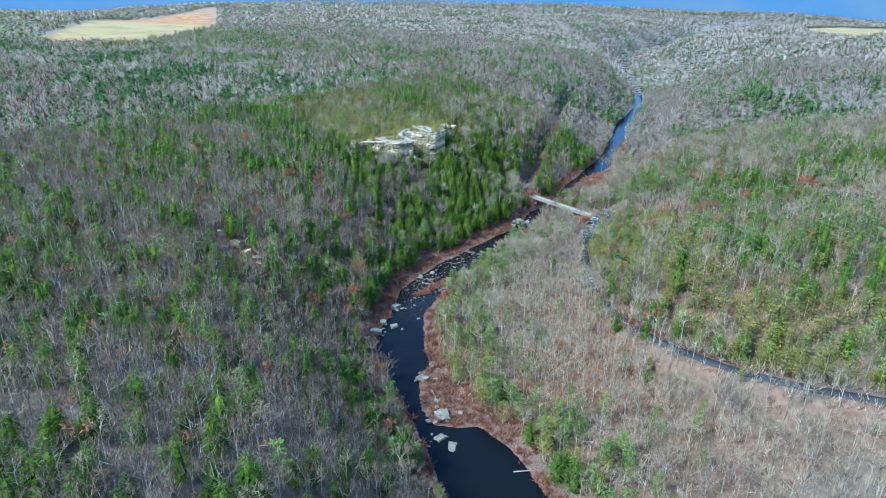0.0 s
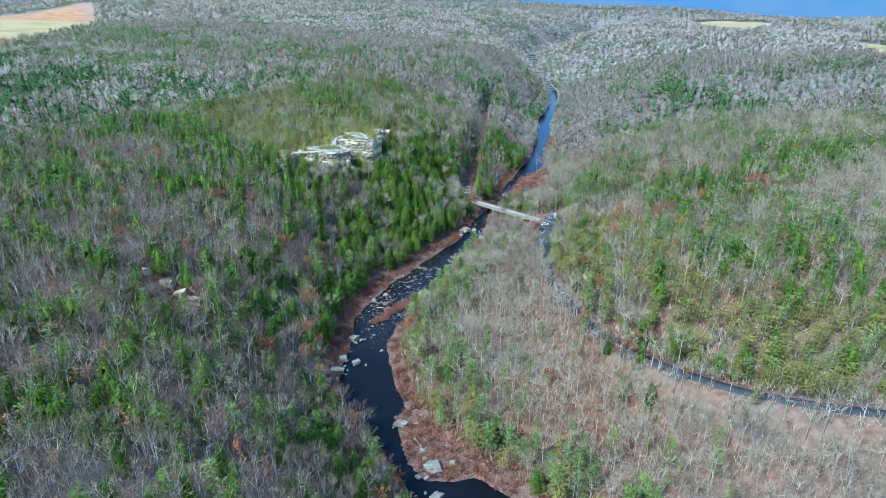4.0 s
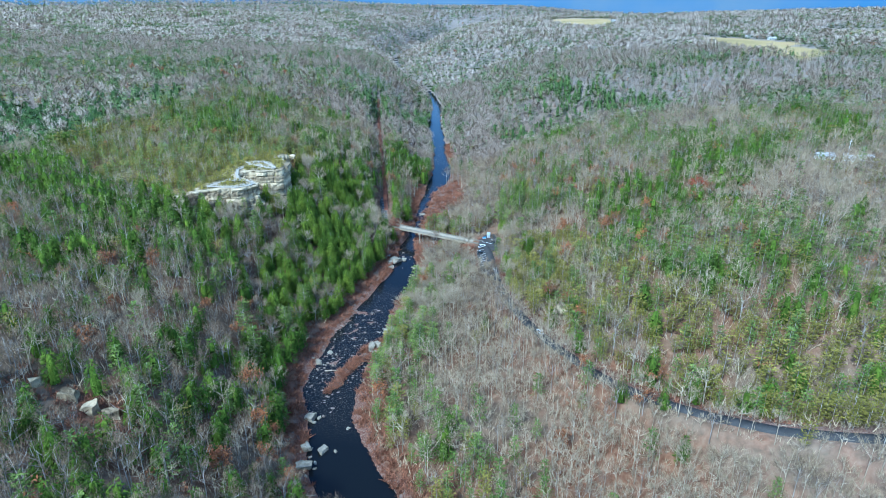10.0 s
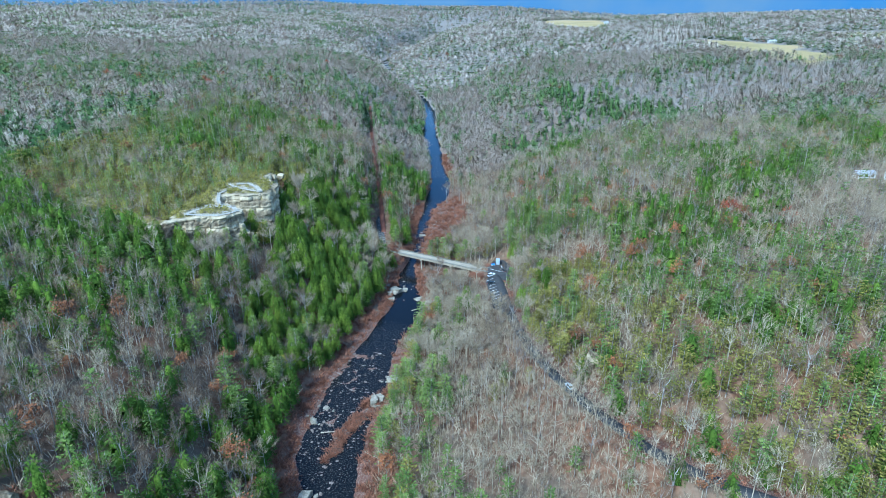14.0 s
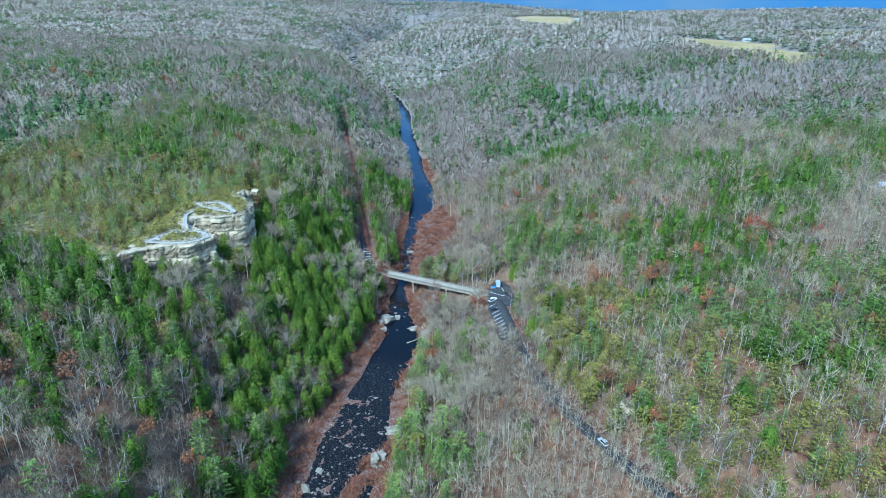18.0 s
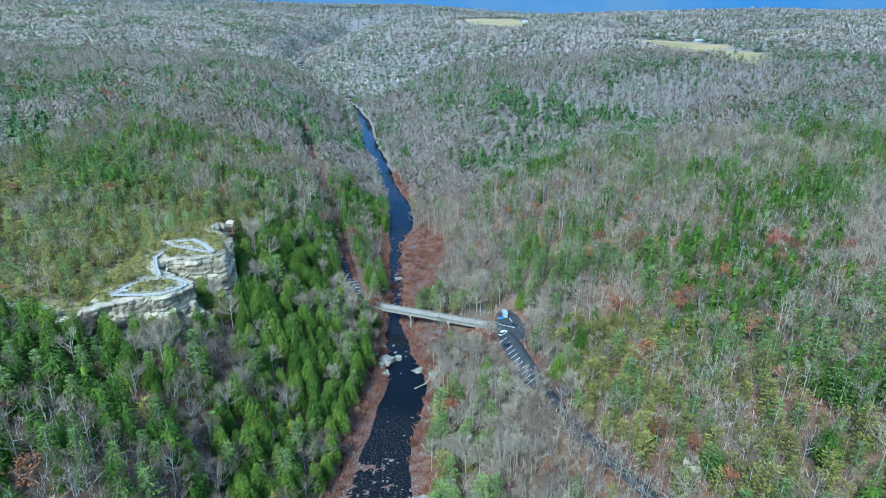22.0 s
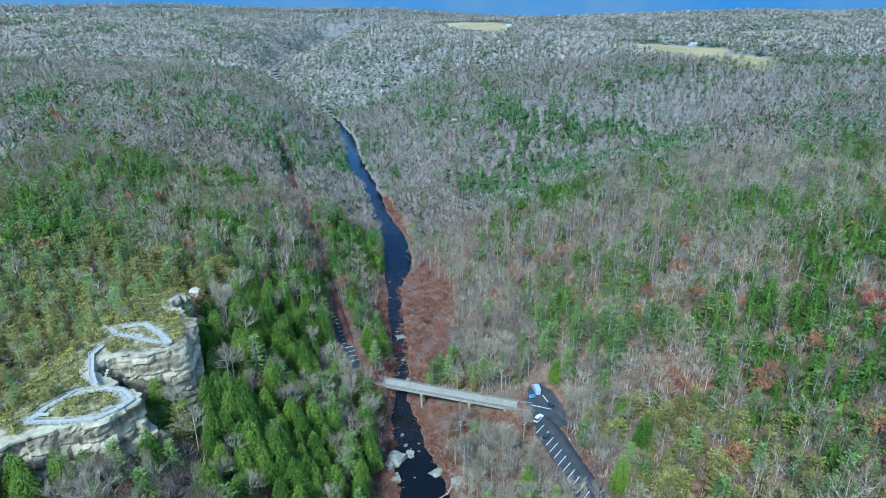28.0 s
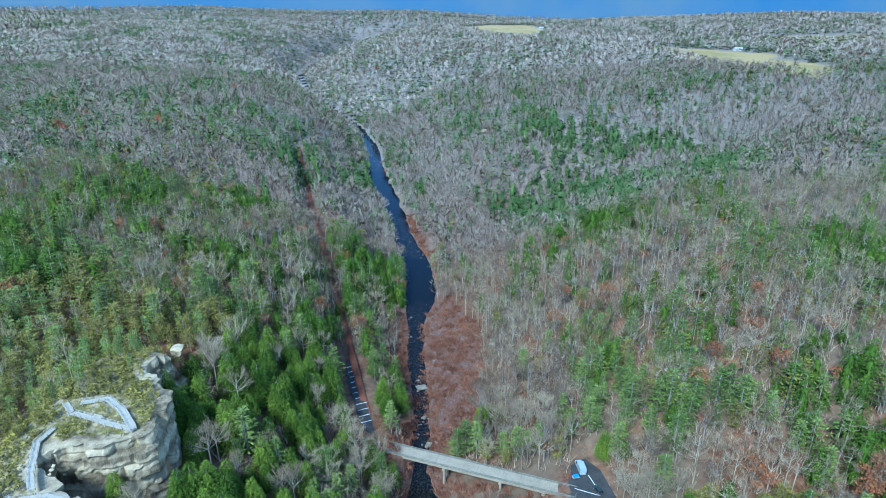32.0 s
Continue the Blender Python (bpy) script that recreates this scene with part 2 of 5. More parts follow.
def to_line(x, y, line):
    """Distance to a line of (x, y, value), the value there, and the side (+1: right of its way)."""
    best = np.full(np.shape(x), 1e12)
    val, side = np.zeros(np.shape(x)), np.ones(np.shape(x))
    for (ax, ay, av), (bx, by, bv) in zip(line, line[1:]):
        dx, dy = bx - ax, by - ay
        t = np.clip(((x - ax) * dx + (y - ay) * dy) / (dx * dx + dy * dy), 0, 1)
        px, py = x - ax - t * dx, y - ay - t * dy
        q = px * px + py * py
        w = q < best
        best = np.where(w, q, best)
        val = np.where(w, av + t * (bv - av), val)
        side = np.where(w, np.where(dx * py - dy * px > 0, -1.0, 1.0), side)
    return np.sqrt(best), val, side


def to_polygon(x, y, poly):
    """Signed distance to a closed outline, positive inside."""
    inside = np.zeros(np.shape(x), bool)
    best = np.full(np.shape(x), 1e12)
    for (ax, ay), (bx, by) in zip(poly, poly[1:] + poly[:1]):
        dx, dy = bx - ax, by - ay
        t = np.clip(((x - ax) * dx + (y - ay) * dy) / (dx * dx + dy * dy), 0, 1)
        best = np.minimum(best, (x - ax - t * dx) ** 2 + (y - ay - t * dy) ** 2)
        cross = (ay > y) != (by > y)
        with np.errstate(divide="ignore", invalid="ignore"):
            inside ^= cross & (x < ax + (y - ay) * dx / (dy if dy else 1e-9))
    return np.where(inside, 1, -1) * np.sqrt(best)


# ---- the plan: river, side valley, roads, bluff, fields ----
RIVER = [(330, -420, 20), (240, -360, 20), (190, -335, 20), (162, -308, 18), (138, -293, 17), (112, -281, 12), (92, -271, 10), (72, -258, 12),
         (59, -246, 12), (47, -229, 11), (37, -211, 9.5), (28, -190, 14), (25, -168, 13), (22, -140, 13.5), (20, -112, 10.5), (22, -85, 9.5),
         (23, -60, 10), (16, -34, 6), (10, -10, 5), (7, 15, 4.3), (4, 45, 4.2)]
RIVER += [(-3, 80, 3.6), (-7, 112, 4.2), (-8, 138, 7), (-9, 160, 11), (-15, 195, 8.5), (-26, 228, 7.5), (-42, 280, 6.5), (-60, 340, 8.5),
          (-79, 400, 11), (-92, 455, 7), (-112, 540, 6), (-150, 640, 5), (-215, 770, 5), (-300, 930, 5), (-385, 1150, 6), (-420, 1400, 6), (-380, 1900, 6)]
SIDE_VALLEY = [(-5, 210, 1), (60, 285, 8), (170, 365, 22), (320, 450, 36), (520, 560, 50), (760, 640, 62)]
ROAD = [(66, -17.6, 10.2), (74, -30, 10.6), (80, -52, 12), (90, -88, 15), (103, -118, 17), (115, -140, 19), (130, -163, 22), (150, -187, 25),
        (167, -200, 27), (187, -210, 29.5), (212, -217, 32), (240, -218, 35), (275, -212, 38), (330, -190, 45), (420, -170, 52)]
TRACK = [(0, 0, 9.8), (-10, 6, 10.4), (-18, 26, 11.3), (-27, 50, 12.5), (-34, 70, 13.5), (-48, 107, 16), (-63, 146, 18.5), (-80, 190, 22), (-105, 255, 27), (-150, 380, 36)]
BLUFF = [(-58, 70), (-64, 20), (-67, -5), (-69, -22), (-73, -36), (-58, -51), (-54, -67), (-62, -71), (-78, -73), (-80, -79), (-66, -88),
         (-56, -93), (-62, -103), (-80, -110), (-90, -120), (-104, -118), (-125, -116), (-160, -108), (-230, -70), (-280, 70)]
FIELDS = [[(-90, 1560), (-15, 1740), (120, 1690), (150, 1446), (97, 1200), (5, 1300)],
          [(284, 975), (390, 945), (475, 866), (430, 790), (480, 690), (405, 590), (324, 650), (300, 809)],
          [(570, 1290), (790, 1290), (790, 1120), (580, 1110)],
          [(-1283, 141), (-1874, 569), (-2306, 1310), (-1234, 559), (-913, 196), (-1035, 80)]]
ISLE = [(36, -140), (41, -150), (38, -160), (34, -172), (31, -190), (27, -196), (25, -180), (27, -165), (30, -150)]
BAR_SOUTH = [(84, -250), (82, -258), (93, -271), (102, -280), (112, -285), (121, -281), (129, -274), (118, -260), (100, -250)]
SHOAL = [(8, -112), (24, -110), (32, -128), (36, -150), (36, -200), (24, -205), (16, -190), (10, -160), (8, -135)]
LOT_NORTH = [(64.5, -13.5), (66.5, -4), (72, 0), (77, -6), (80.5, -19), (80, -29), (74, -31), (66, -22)]
LOT_WEST = [(-10, 6), (-15, 9), (-22, 24), (-32, 50), (-34, 60), (-30, 58), (-22, 36), (-13, 15)]
LOTS = [(LOT_NORTH, 10.4), (LOT_WEST, 11.3)]
BAYS = [(68.5, -27, 10.45), (74, -50, 11.8), (81, -70, 13.4)]


def river_gap(x, y):
    """Metres from the water's edge (negative: in the water), and the side: +1 east, -1 west."""
    d, half, side = to_line(x, y, RIVER)
    edge = d - half + (vnoise(x, y, 20, 71, 3) - 0.5) * 5
    return np.maximum(edge, to_polygon(x, y, BAR_SOUTH) * 0.4), side


def height(x, y):
    x, y = np.asarray(x, float), np.asarray(y, float)
    d, side = river_gap(x, y)
    e = np.maximum(d, 0)
    hills = (vnoise(x, y, 420, 5, 3) - 0.5) * 26 * np.clip((e - 60) / 300, 0, 1)
    west = np.interp(e, [0, 3, 8, 20, 60, 110, 170, 320, 600], [0, 0.8, 2.5, 8, 42, 58, 66, 72, 76])
    south = np.interp(e, [0, 4, 15, 55, 80, 105, 140, 210, 320, 500], [0, 1, 3.5, 10, 18, 26, 38, 57, 69, 76])
    north = np.interp(e, [0, 4, 28, 45, 90, 150, 250, 400], [0, 1, 2.2, 8, 34, 54, 67, 76])
    k = np.clip((y + 30) / 70, 0, 1)
    east = south * (1 - k) + north * k
    z = np.where(side < 0, west, east) + hills + (vnoise(x, y, 22, 9, 3) - 0.5) * np.clip(e / 10, 0, 3.2)
    # a broad basin before the skyline
    far = np.clip((np.hypot(x, y) - 1300) / 900, 0, 1)
    z = z - (24 + 44 * np.clip((x + 300) / 700, 0, 1)) * np.clip((y - 1750) / 600, 0, 1) * np.clip((x + 1500) / 800, 0, 1) + far * (vnoise(x, y, 800, 15, 2) - 0.5) * 55
    # side valley to the north-east
    dv, floor, _ = to_line(x, y, SIDE_VALLEY)
    cut = floor + np.interp(dv, [0, 10, 40, 90, 160, 260, 500], [0, 1, 12, 32, 52, 75, 160])
    z = np.minimum(z, cut)
    # bluff on the west bank
    s = to_polygon(x, y, BLUFF)
    keep = np.interp(x, [-150, -112, -94, -83], [0, 0.1, 0.3, 1]) * np.clip((-17 - y) / 16, 0, 1)
    rise = np.clip((y + 82) / 8, 0, 1)
    top = 66.0 + 1.5 * rise + np.clip(s, 0, 60) * 0.06 + (vnoise(x, y, 9, 3, 3) - 0.5) * 1.6
    foot = np.minimum(z, np.interp(x, [-100, -84, -68], [54, 51, 45]))
    z = np.where(s > -1.0, z + (np.where(s > 0.3, top, foot) - z) * np.where(s > 0.3, np.clip(keep * 1.5, 0, 1), keep), np.where(s > -30, z + (foot - z) * keep, z))
    # roads, lots and the bridge's ends lie on benches
    for line, flat in ((ROAD, 5.0), (BAYS, 4.5), (TRACK, 4.5)):
        dr, zr, _ = to_line(x, y, line)
        w = np.clip((flat + 9 - dr) / 9, 0, 1)
        w = w * w * (3 - 2 * w)
        z = z * (1 - w) + (zr - 0.25) * w
    for poly, level in LOTS:
        w = np.clip(to_polygon(x, y, poly) / 7 + 1.2, 0, 1)
        w = w * w * (3 - 2 * w)
        z = z * (1 - w) + (level - 0.3) * w
    bed = -1.6 * np.clip(-d / 4, 0, 1)
    isle = np.clip(to_polygon(x, y, ISLE) / 2.5, 0, 1)
    shoal = np.clip((to_polygon(x, y, SHOAL) + 3) / 6, 0, 1)
    lumps = vnoise(x, y, 3.5, 41, 2)
    bed = bed * (1 - 0.85 * shoal) + shoal * np.clip((lumps - 0.54) * 1.6, -0.2, 0.25) + isle * (0.45 + 0.3 * lumps)
    span = to_polygon(x, y, [(-2, 5), (68, -13), (66, -23), (-4, -5)])
    return np.where(d < 0, bed, np.where((span > 0) & (x > 2) & (x < 60), np.minimum(z, np.interp(x, [2, 50, 60], [5, 5.5, 9.5])), np.maximum(z, 0.15)))


def steps(lo, hi, near_lo, near_hi, fine, grow):
    a = list(np.arange(near_lo, near_hi + fine, fine))
    s = fine
    while a[-1] < hi:
        s *= grow
        a.append(min(hi, a[-1] + s))
    s = fine
    while a[0] > lo:
        s *= grow
        a.insert(0, max(lo, a[0] - s))
    return np.array(a)


def grid_mesh(name, gx, gy, z, material, keep=None):
    xx, yy = np.meshgrid(gx, gy)
    v = np.stack([xx.ravel(), yy.ravel(), z.ravel()], 1)
    nx, ny = len(gx), len(gy)
    i = (np.arange(ny - 1)[:, None] * nx + np.arange(nx - 1)[None]).ravel()
    q = np.stack([i, i + 1, i + nx + 1, i + nx], 1)
    if keep is not None:
        k = keep.ravel()
        q = q[k[q].any(1)]
        used = np.unique(q)
        back = np.zeros(len(v), int)
        back[used] = np.arange(len(used))
        v, q = v[used], back[q]
    return mesh_np(name, v, q, [material], smooth=True)


gx = steps(-4400, 3800, -150, 200, 2.0, 1.06)
gy = steps(-900, 4700, -330, 150, 2.0, 1.04)
XX, YY = np.meshgrid(gx, gy)
ZZ = height(XX, YY)
gap, east_west = river_gap(XX, YY)
field = np.max([to_polygon(XX, YY, f) for f in FIELDS], 0)
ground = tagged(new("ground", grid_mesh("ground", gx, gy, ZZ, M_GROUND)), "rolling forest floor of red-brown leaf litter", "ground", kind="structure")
bar = to_polygon(XX, YY, [(0, 20), (30, 8), (34, 40), (33, 75), (29, 115), (8, 150), (-6, 112), (0, 75)])
low = to_polygon(XX, YY, [(30, -150), (46, -172), (48, -205), (64, -225), (90, -255), (140, -268), (175, -288), (195, -300), (190, -330), (40, -240), (20, -180)])
reach = np.where(YY < 130, 7.0, np.where((east_west > 0) & (YY > 185) & (YY < 300), 7.5, 2.0))
bank = np.clip((reach + 5 * (vnoise(XX, YY, 14, 31) - 0.5) * 2 - gap) / 3, 0, 1)
bank = np.maximum(bank, np.clip(bar / 3 + 0.5, 0, 1))
verge, _, vside = to_line(XX, YY, ROAD)
bank = np.maximum(bank, np.clip((9.5 - verge) / 3, 0, 1) * (vside < 0) * (YY > -240))
bank = np.maximum(bank, np.clip(low / 3 + 0.5, 0, 1) * np.clip((14 - gap) / 4, 0, 1)) * ((ZZ < 8) | (verge < 12))
open_top = to_polygon(XX, YY, BLUFF)
heath = np.clip((30 + 18 * (vnoise(XX, YY, 25, 77) - 0.5) * 2 - open_top) / 8, 0, 1) * np.clip(open_top + 0.5, 0, 1) * (YY < -25) * (XX > -170)
zones = ground.data.color_attributes.new("zones", "FLOAT_COLOR", "POINT")
# alpha falls with distance alone and drives the haze grey of the ground
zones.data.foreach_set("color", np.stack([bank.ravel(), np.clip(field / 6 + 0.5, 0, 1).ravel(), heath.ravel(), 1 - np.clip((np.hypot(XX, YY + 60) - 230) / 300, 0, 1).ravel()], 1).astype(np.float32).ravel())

strips = np.clip((vnoise(XX * 0.9 + YY * 0.5, YY * 1.2 - XX * 0.7, 420, 19, 2) - 0.38) * 14, 0, 1) * (XX < -800)
ground.data.attributes.new("ploughed", "FLOAT", "POINT").data.foreach_set("value", strips.ravel().astype(np.float32))

wx, wy = np.arange(-440, 340, 2.0), np.arange(-430, 1260, 2.0)
WX, WY = np.meshgrid(wx, wy)
wgap, _ = river_gap(WX, WY)
water = tagged(new("water", grid_mesh("water", wx, wy, np.zeros(WX.shape), M_WATER, wgap < 2.5)), "dark blue-black river water with riffles", "water", kind="structure")
rapids = np.clip(np.interp(WY, [-225, -205, -90, -75, -40, -25, 125, 140, 150, 205, 215, 285, 300, 420, 440], [0, 1, 1, 0, 0, 0.8, 0.7, 0.3, 0, 0, 0.7, 0.6, 0, 0, 0.8]), 0, 1) * (WX < 60)
keep_w = wgap < 2.5
ra = water.data.attributes.new("rapid", "FLOAT", "POINT")
# the same vertices that grid_mesh kept
nxw = len(wx)
cell = np.zeros(WX.shape, bool)
anyc = keep_w[:-1, :-1] | keep_w[1:, :-1] | keep_w[:-1, 1:] | keep_w[1:, 1:]
cell[:-1, :-1] |= anyc
cell[1:, :-1] |= anyc
cell[:-1, 1:] |= anyc
cell[1:, 1:] |= anyc
ra.data.foreach_set("value", rapids[cell].astype(np.float32))


# ---- cliff, bridge, roads (large forms) ----
def strip(name, line, half, material, lift, label, cat, step=3.0, sides=None):
    """A ribbon of pavement along a line of (x, y, z)."""
    pts = []
    for (ax, ay, az), (bx, by, bz) in zip(line, line[1:]):
        n = max(1, int(math.hypot(bx - ax, by - ay) / step))
        pts += [(ax + (bx - ax) * k / n, ay + (by - ay) * k / n, az + (bz - az) * k / n) for k in range(n)]
    pts.append(line[-1])
    p = np.array(pts, float)
    for _ in range(4):
        p[1:-1] = (p[:-2] + 2 * p[1:-1] + p[2:]) / 4
    t = np.gradient(p[:, :2], axis=0)
    t /= np.linalg.norm(t, axis=1)[:, None]
    nrm = np.stack([t[:, 1], -t[:, 0]], 1)
    rows = []
    for off, dz in ((-half - 0.2, -0.5), (-half, 0), (0, 0.05), (half, 0), (half + 0.2, -0.5)):
        rows.append(np.concatenate([p[:, :2] + nrm * off, p[:, 2:] + lift + dz], 1))
    v = np.concatenate(rows)
    n = len(p)
    q = [(a * n + k, (a + 1) * n + k, (a + 1) * n + k + 1, a * n + k + 1) for a in range(4) for k in range(n - 1)]
    return tagged(new(name, mesh_np(name, v, q, [material], smooth=True)), label, cat, kind="structure"), p, nrm


road, road_pts, road_nrm = strip("road", ROAD, 2.4, M_ASPHALT, 0.06, "narrow two-lane asphalt road", "road")
track, track_pts, track_nrm = strip("track", TRACK, 1.5, M_DIRT, 0.06, "red dirt track along the slope", "road")

BR = math.degrees(math.atan2(-17.6, 65.7))
bridge = tagged(new("bridge"), "pale concrete two-lane road bridge on slender piers", "bridge")
bridge.matrix_basis = pose(0, 0, 10.0, 0, 0, BR)
bm = bmesh.new()
box(bm, -4, -2.8, -0.35, 69, 2.8, 0, bevel=0.04)
part("deck", bm, M_CONCRETE, bridge)
for y in (-2.2, -0.75, 0.75, 2.2):
    bm = bmesh.new()
    box(bm, -3, y - 0.3, -1.4, 68, y + 0.3, -0.35)
    part("girder", bm, M_CONCRETE, bridge)
# rails, kerbs and posts take the concrete darkened for shade
for y in (-2.8, 2.55):
    bm = bmesh.new()
    box(bm, -4, y, 0.55, 69, y + 0.25, 0.8, bevel=0.03)
    part("parapet_rail", bm, M_RAIL, bridge, "grey concrete rail, coloured dark for the shade on it")
    bm = bmesh.new()
    box(bm, -4, y, 0.0, 69, y + 0.25, 0.22)
    part("kerb", bm, M_RAIL, bridge)
    for k in range(30):
        bm = bmesh.new()
        box(bm, -3.6 + k * 2.48, y + 0.02, 0.2, -3.2 + k * 2.48, y + 0.23, 0.56)
        part("rail_post", bm, M_RAIL, bridge)
for k in range(1, 4):
    bm = bmesh.new()
    box(bm, k * 16.3 - 0.07, -2.5, 0.0, k * 16.3 + 0.07, 2.5, 0.012)
    part("expansion_joint", bm, M_RAIL, bridge)
for x in (20, 42, 58):
    bm = bmesh.new()
    box(bm, x - 0.55, -3.1, -2.2, x + 0.55, 3.1, -1.4, bevel=0.08)
    cap = part("pier", bm, M_CONCRETE, bridge)
    for y in (-2.0, 2.0):
        bm = bmesh.new()
        bmesh.ops.create_cone(bm, cap_ends=True, segments=14, radius1=0.5, radius2=0.5, depth=8.6, matrix=pose(x, y, -6.4))
        part("column", bm, M_CONCRETE, cap)
for x in (-4.6, 68.4):
    bm = bmesh.new()
    box(bm, x, -4.2, -5, x + 1.2, 4.2, -0.36, bevel=0.06)
    part("abutment", bm, M_CONCRETE, bridge)


def cliff_wall():
    """The sandstone face round the bluff: beds that step in and out, upright cracks, a worn rim."""
    line = [Vector((*q, 0)) for q in BLUFF[2:18]]
    pts = []
    for a, b in zip(line, line[1:]):
        n = max(1, int((b - a).length / 0.9))
        pts += [a.lerp(b, k / n) for k in range(n)]
    p = np.array([(q.x, q.y) for q in pts])
    for _ in range(3):
        p[1:-1] = (p[:-2] + 2 * p[1:-1] + p[2:]) / 4
    t = np.gradient(p, axis=0)
    t /= np.linalg.norm(t, axis=1)[:, None]
    out = np.stack([-t[:, 1], t[:, 0]], 1)
    probe = to_polygon(p[:, 0] + out[:, 0] * 2, p[:, 1] + out[:, 1] * 2, BLUFF)
    out *= np.where(np.median(probe) > 0, -1, 1)
    s = np.arange(len(p)) * 0.9
    topz = height(p[:, 0] - out[:, 0] * 2.5, p[:, 1] - out[:, 1] * 2.5)
    foot = np.minimum(height(p[:, 0] + out[:, 0] * 4, p[:, 1] + out[:, 1] * 4), topz - 1) - 3
    rows = 30
    v = []
    for r in range(rows + 3):
        if r < 2:
            off, z = np.full(len(p), -3.2 + 2.4 * r), topz + (0.05 if r == 0 else 0.25)
        else:
            k = (r - 2) / rows
            z = topz + 0.15 + (foot - topz) * k
            wob = vnoise(s, z * 0, 14, 12) * 0.5
            level = np.floor((z + wob) / 4.6)
            joint = np.floor((s + 4 * hash01(level, level * 0, 3)) / 5.8)
            block = hash01(joint, level, 4) * 2.0 + hash01(joint, level * 0, 14) * 1.6
            seam = -0.55 * (((z + wob) % 4.6) < 0.8)
            crack = np.clip(1 - np.abs(((s + 4 * hash01(level, level * 0, 3)) % 5.8)) / 0.9, 0, 1) * -1.0
            off = block - 0.8 + seam + crack + (vnoise(s, z, 3, 2) - 0.5) * 0.6 + (hash01(np.floor(s / 1.8), np.floor(z / 1.3), 22) - 0.5) * 0.9 + k * 0.9
        v.append(np.stack([p[:, 0] + out[:, 0] * off, p[:, 1] + out[:, 1] * off, z + (vnoise(s, np.full(len(p), r * 3.0), 3, 5) - 0.5) * 0.2], 1))
    v = np.concatenate(v)
    n = len(p)
    q = [(a * n + k, a * n + k + 1, (a + 1) * n + k + 1, (a + 1) * n + k) for a in range(rows + 2) for k in range(n - 1)]
    tagged(new("cliff", mesh_np("cliff", v, q, [M_CLIFF])), "weathered pale sandstone cliff with level beds", "cliff", kind="structure")


cliff_wall()


# ---- trees ----
def prism(v, f, s, a, b, ra, rb, n, slot):
    """A tapered n-sided limb from a to b."""
    a, b = np.array(a, float), np.array(b, float)
    w = b - a
    w /= np.linalg.norm(w) + 1e-9
    u = np.cross(w, (0.3, 0.9, 0.1))
    u /= np.linalg.norm(u) + 1e-9
    q = np.cross(w, u)
    o = len(v)
    for c, r in ((a, ra), (b, rb)):
        for k in range(n):
            t = 2 * math.pi * k / n
            v.append(c + (u * math.cos(t) + q * math.sin(t)) * r)
    for k in range(n):
        k2 = (k + 1) % n
        f.append((o + k, o + k2, o + n + k2))
        f.append((o + k, o + n + k2, o + n + k))
        s += [slot, slot]


def sliver(v, f, s, rng, a, b, w, slot):
    a, b = np.array(a, float), np.array(b, float)
    side = np.cross(b - a, rng.normal(size=3))
    side *= w / (np.linalg.norm(side) + 1e-9)
    o = len(v)
    v += [a - side, a + side, b]
    f.append((o, o + 1, o + 2))
    s.append(slot)


def kite(v, f, s, a, b, w, slot, lift=(0, 0, 0)):
    """A spray of needles: two triangles folded along the twig from a to b."""
    a, b = np.array(a, float), np.array(b, float)
    d = b - a
    side = np.cross(d, (0, 0, 1))
    side *= w / (np.linalg.norm(side) + 1e-9)
    m = a + d * 0.55 + np.array(lift)
    o = len(v)
    v += [a, m - side, b, m + side]
    f += [(o, o + 2, o + 1), (o, o + 3, o + 2)]
    s += [slot, slot]


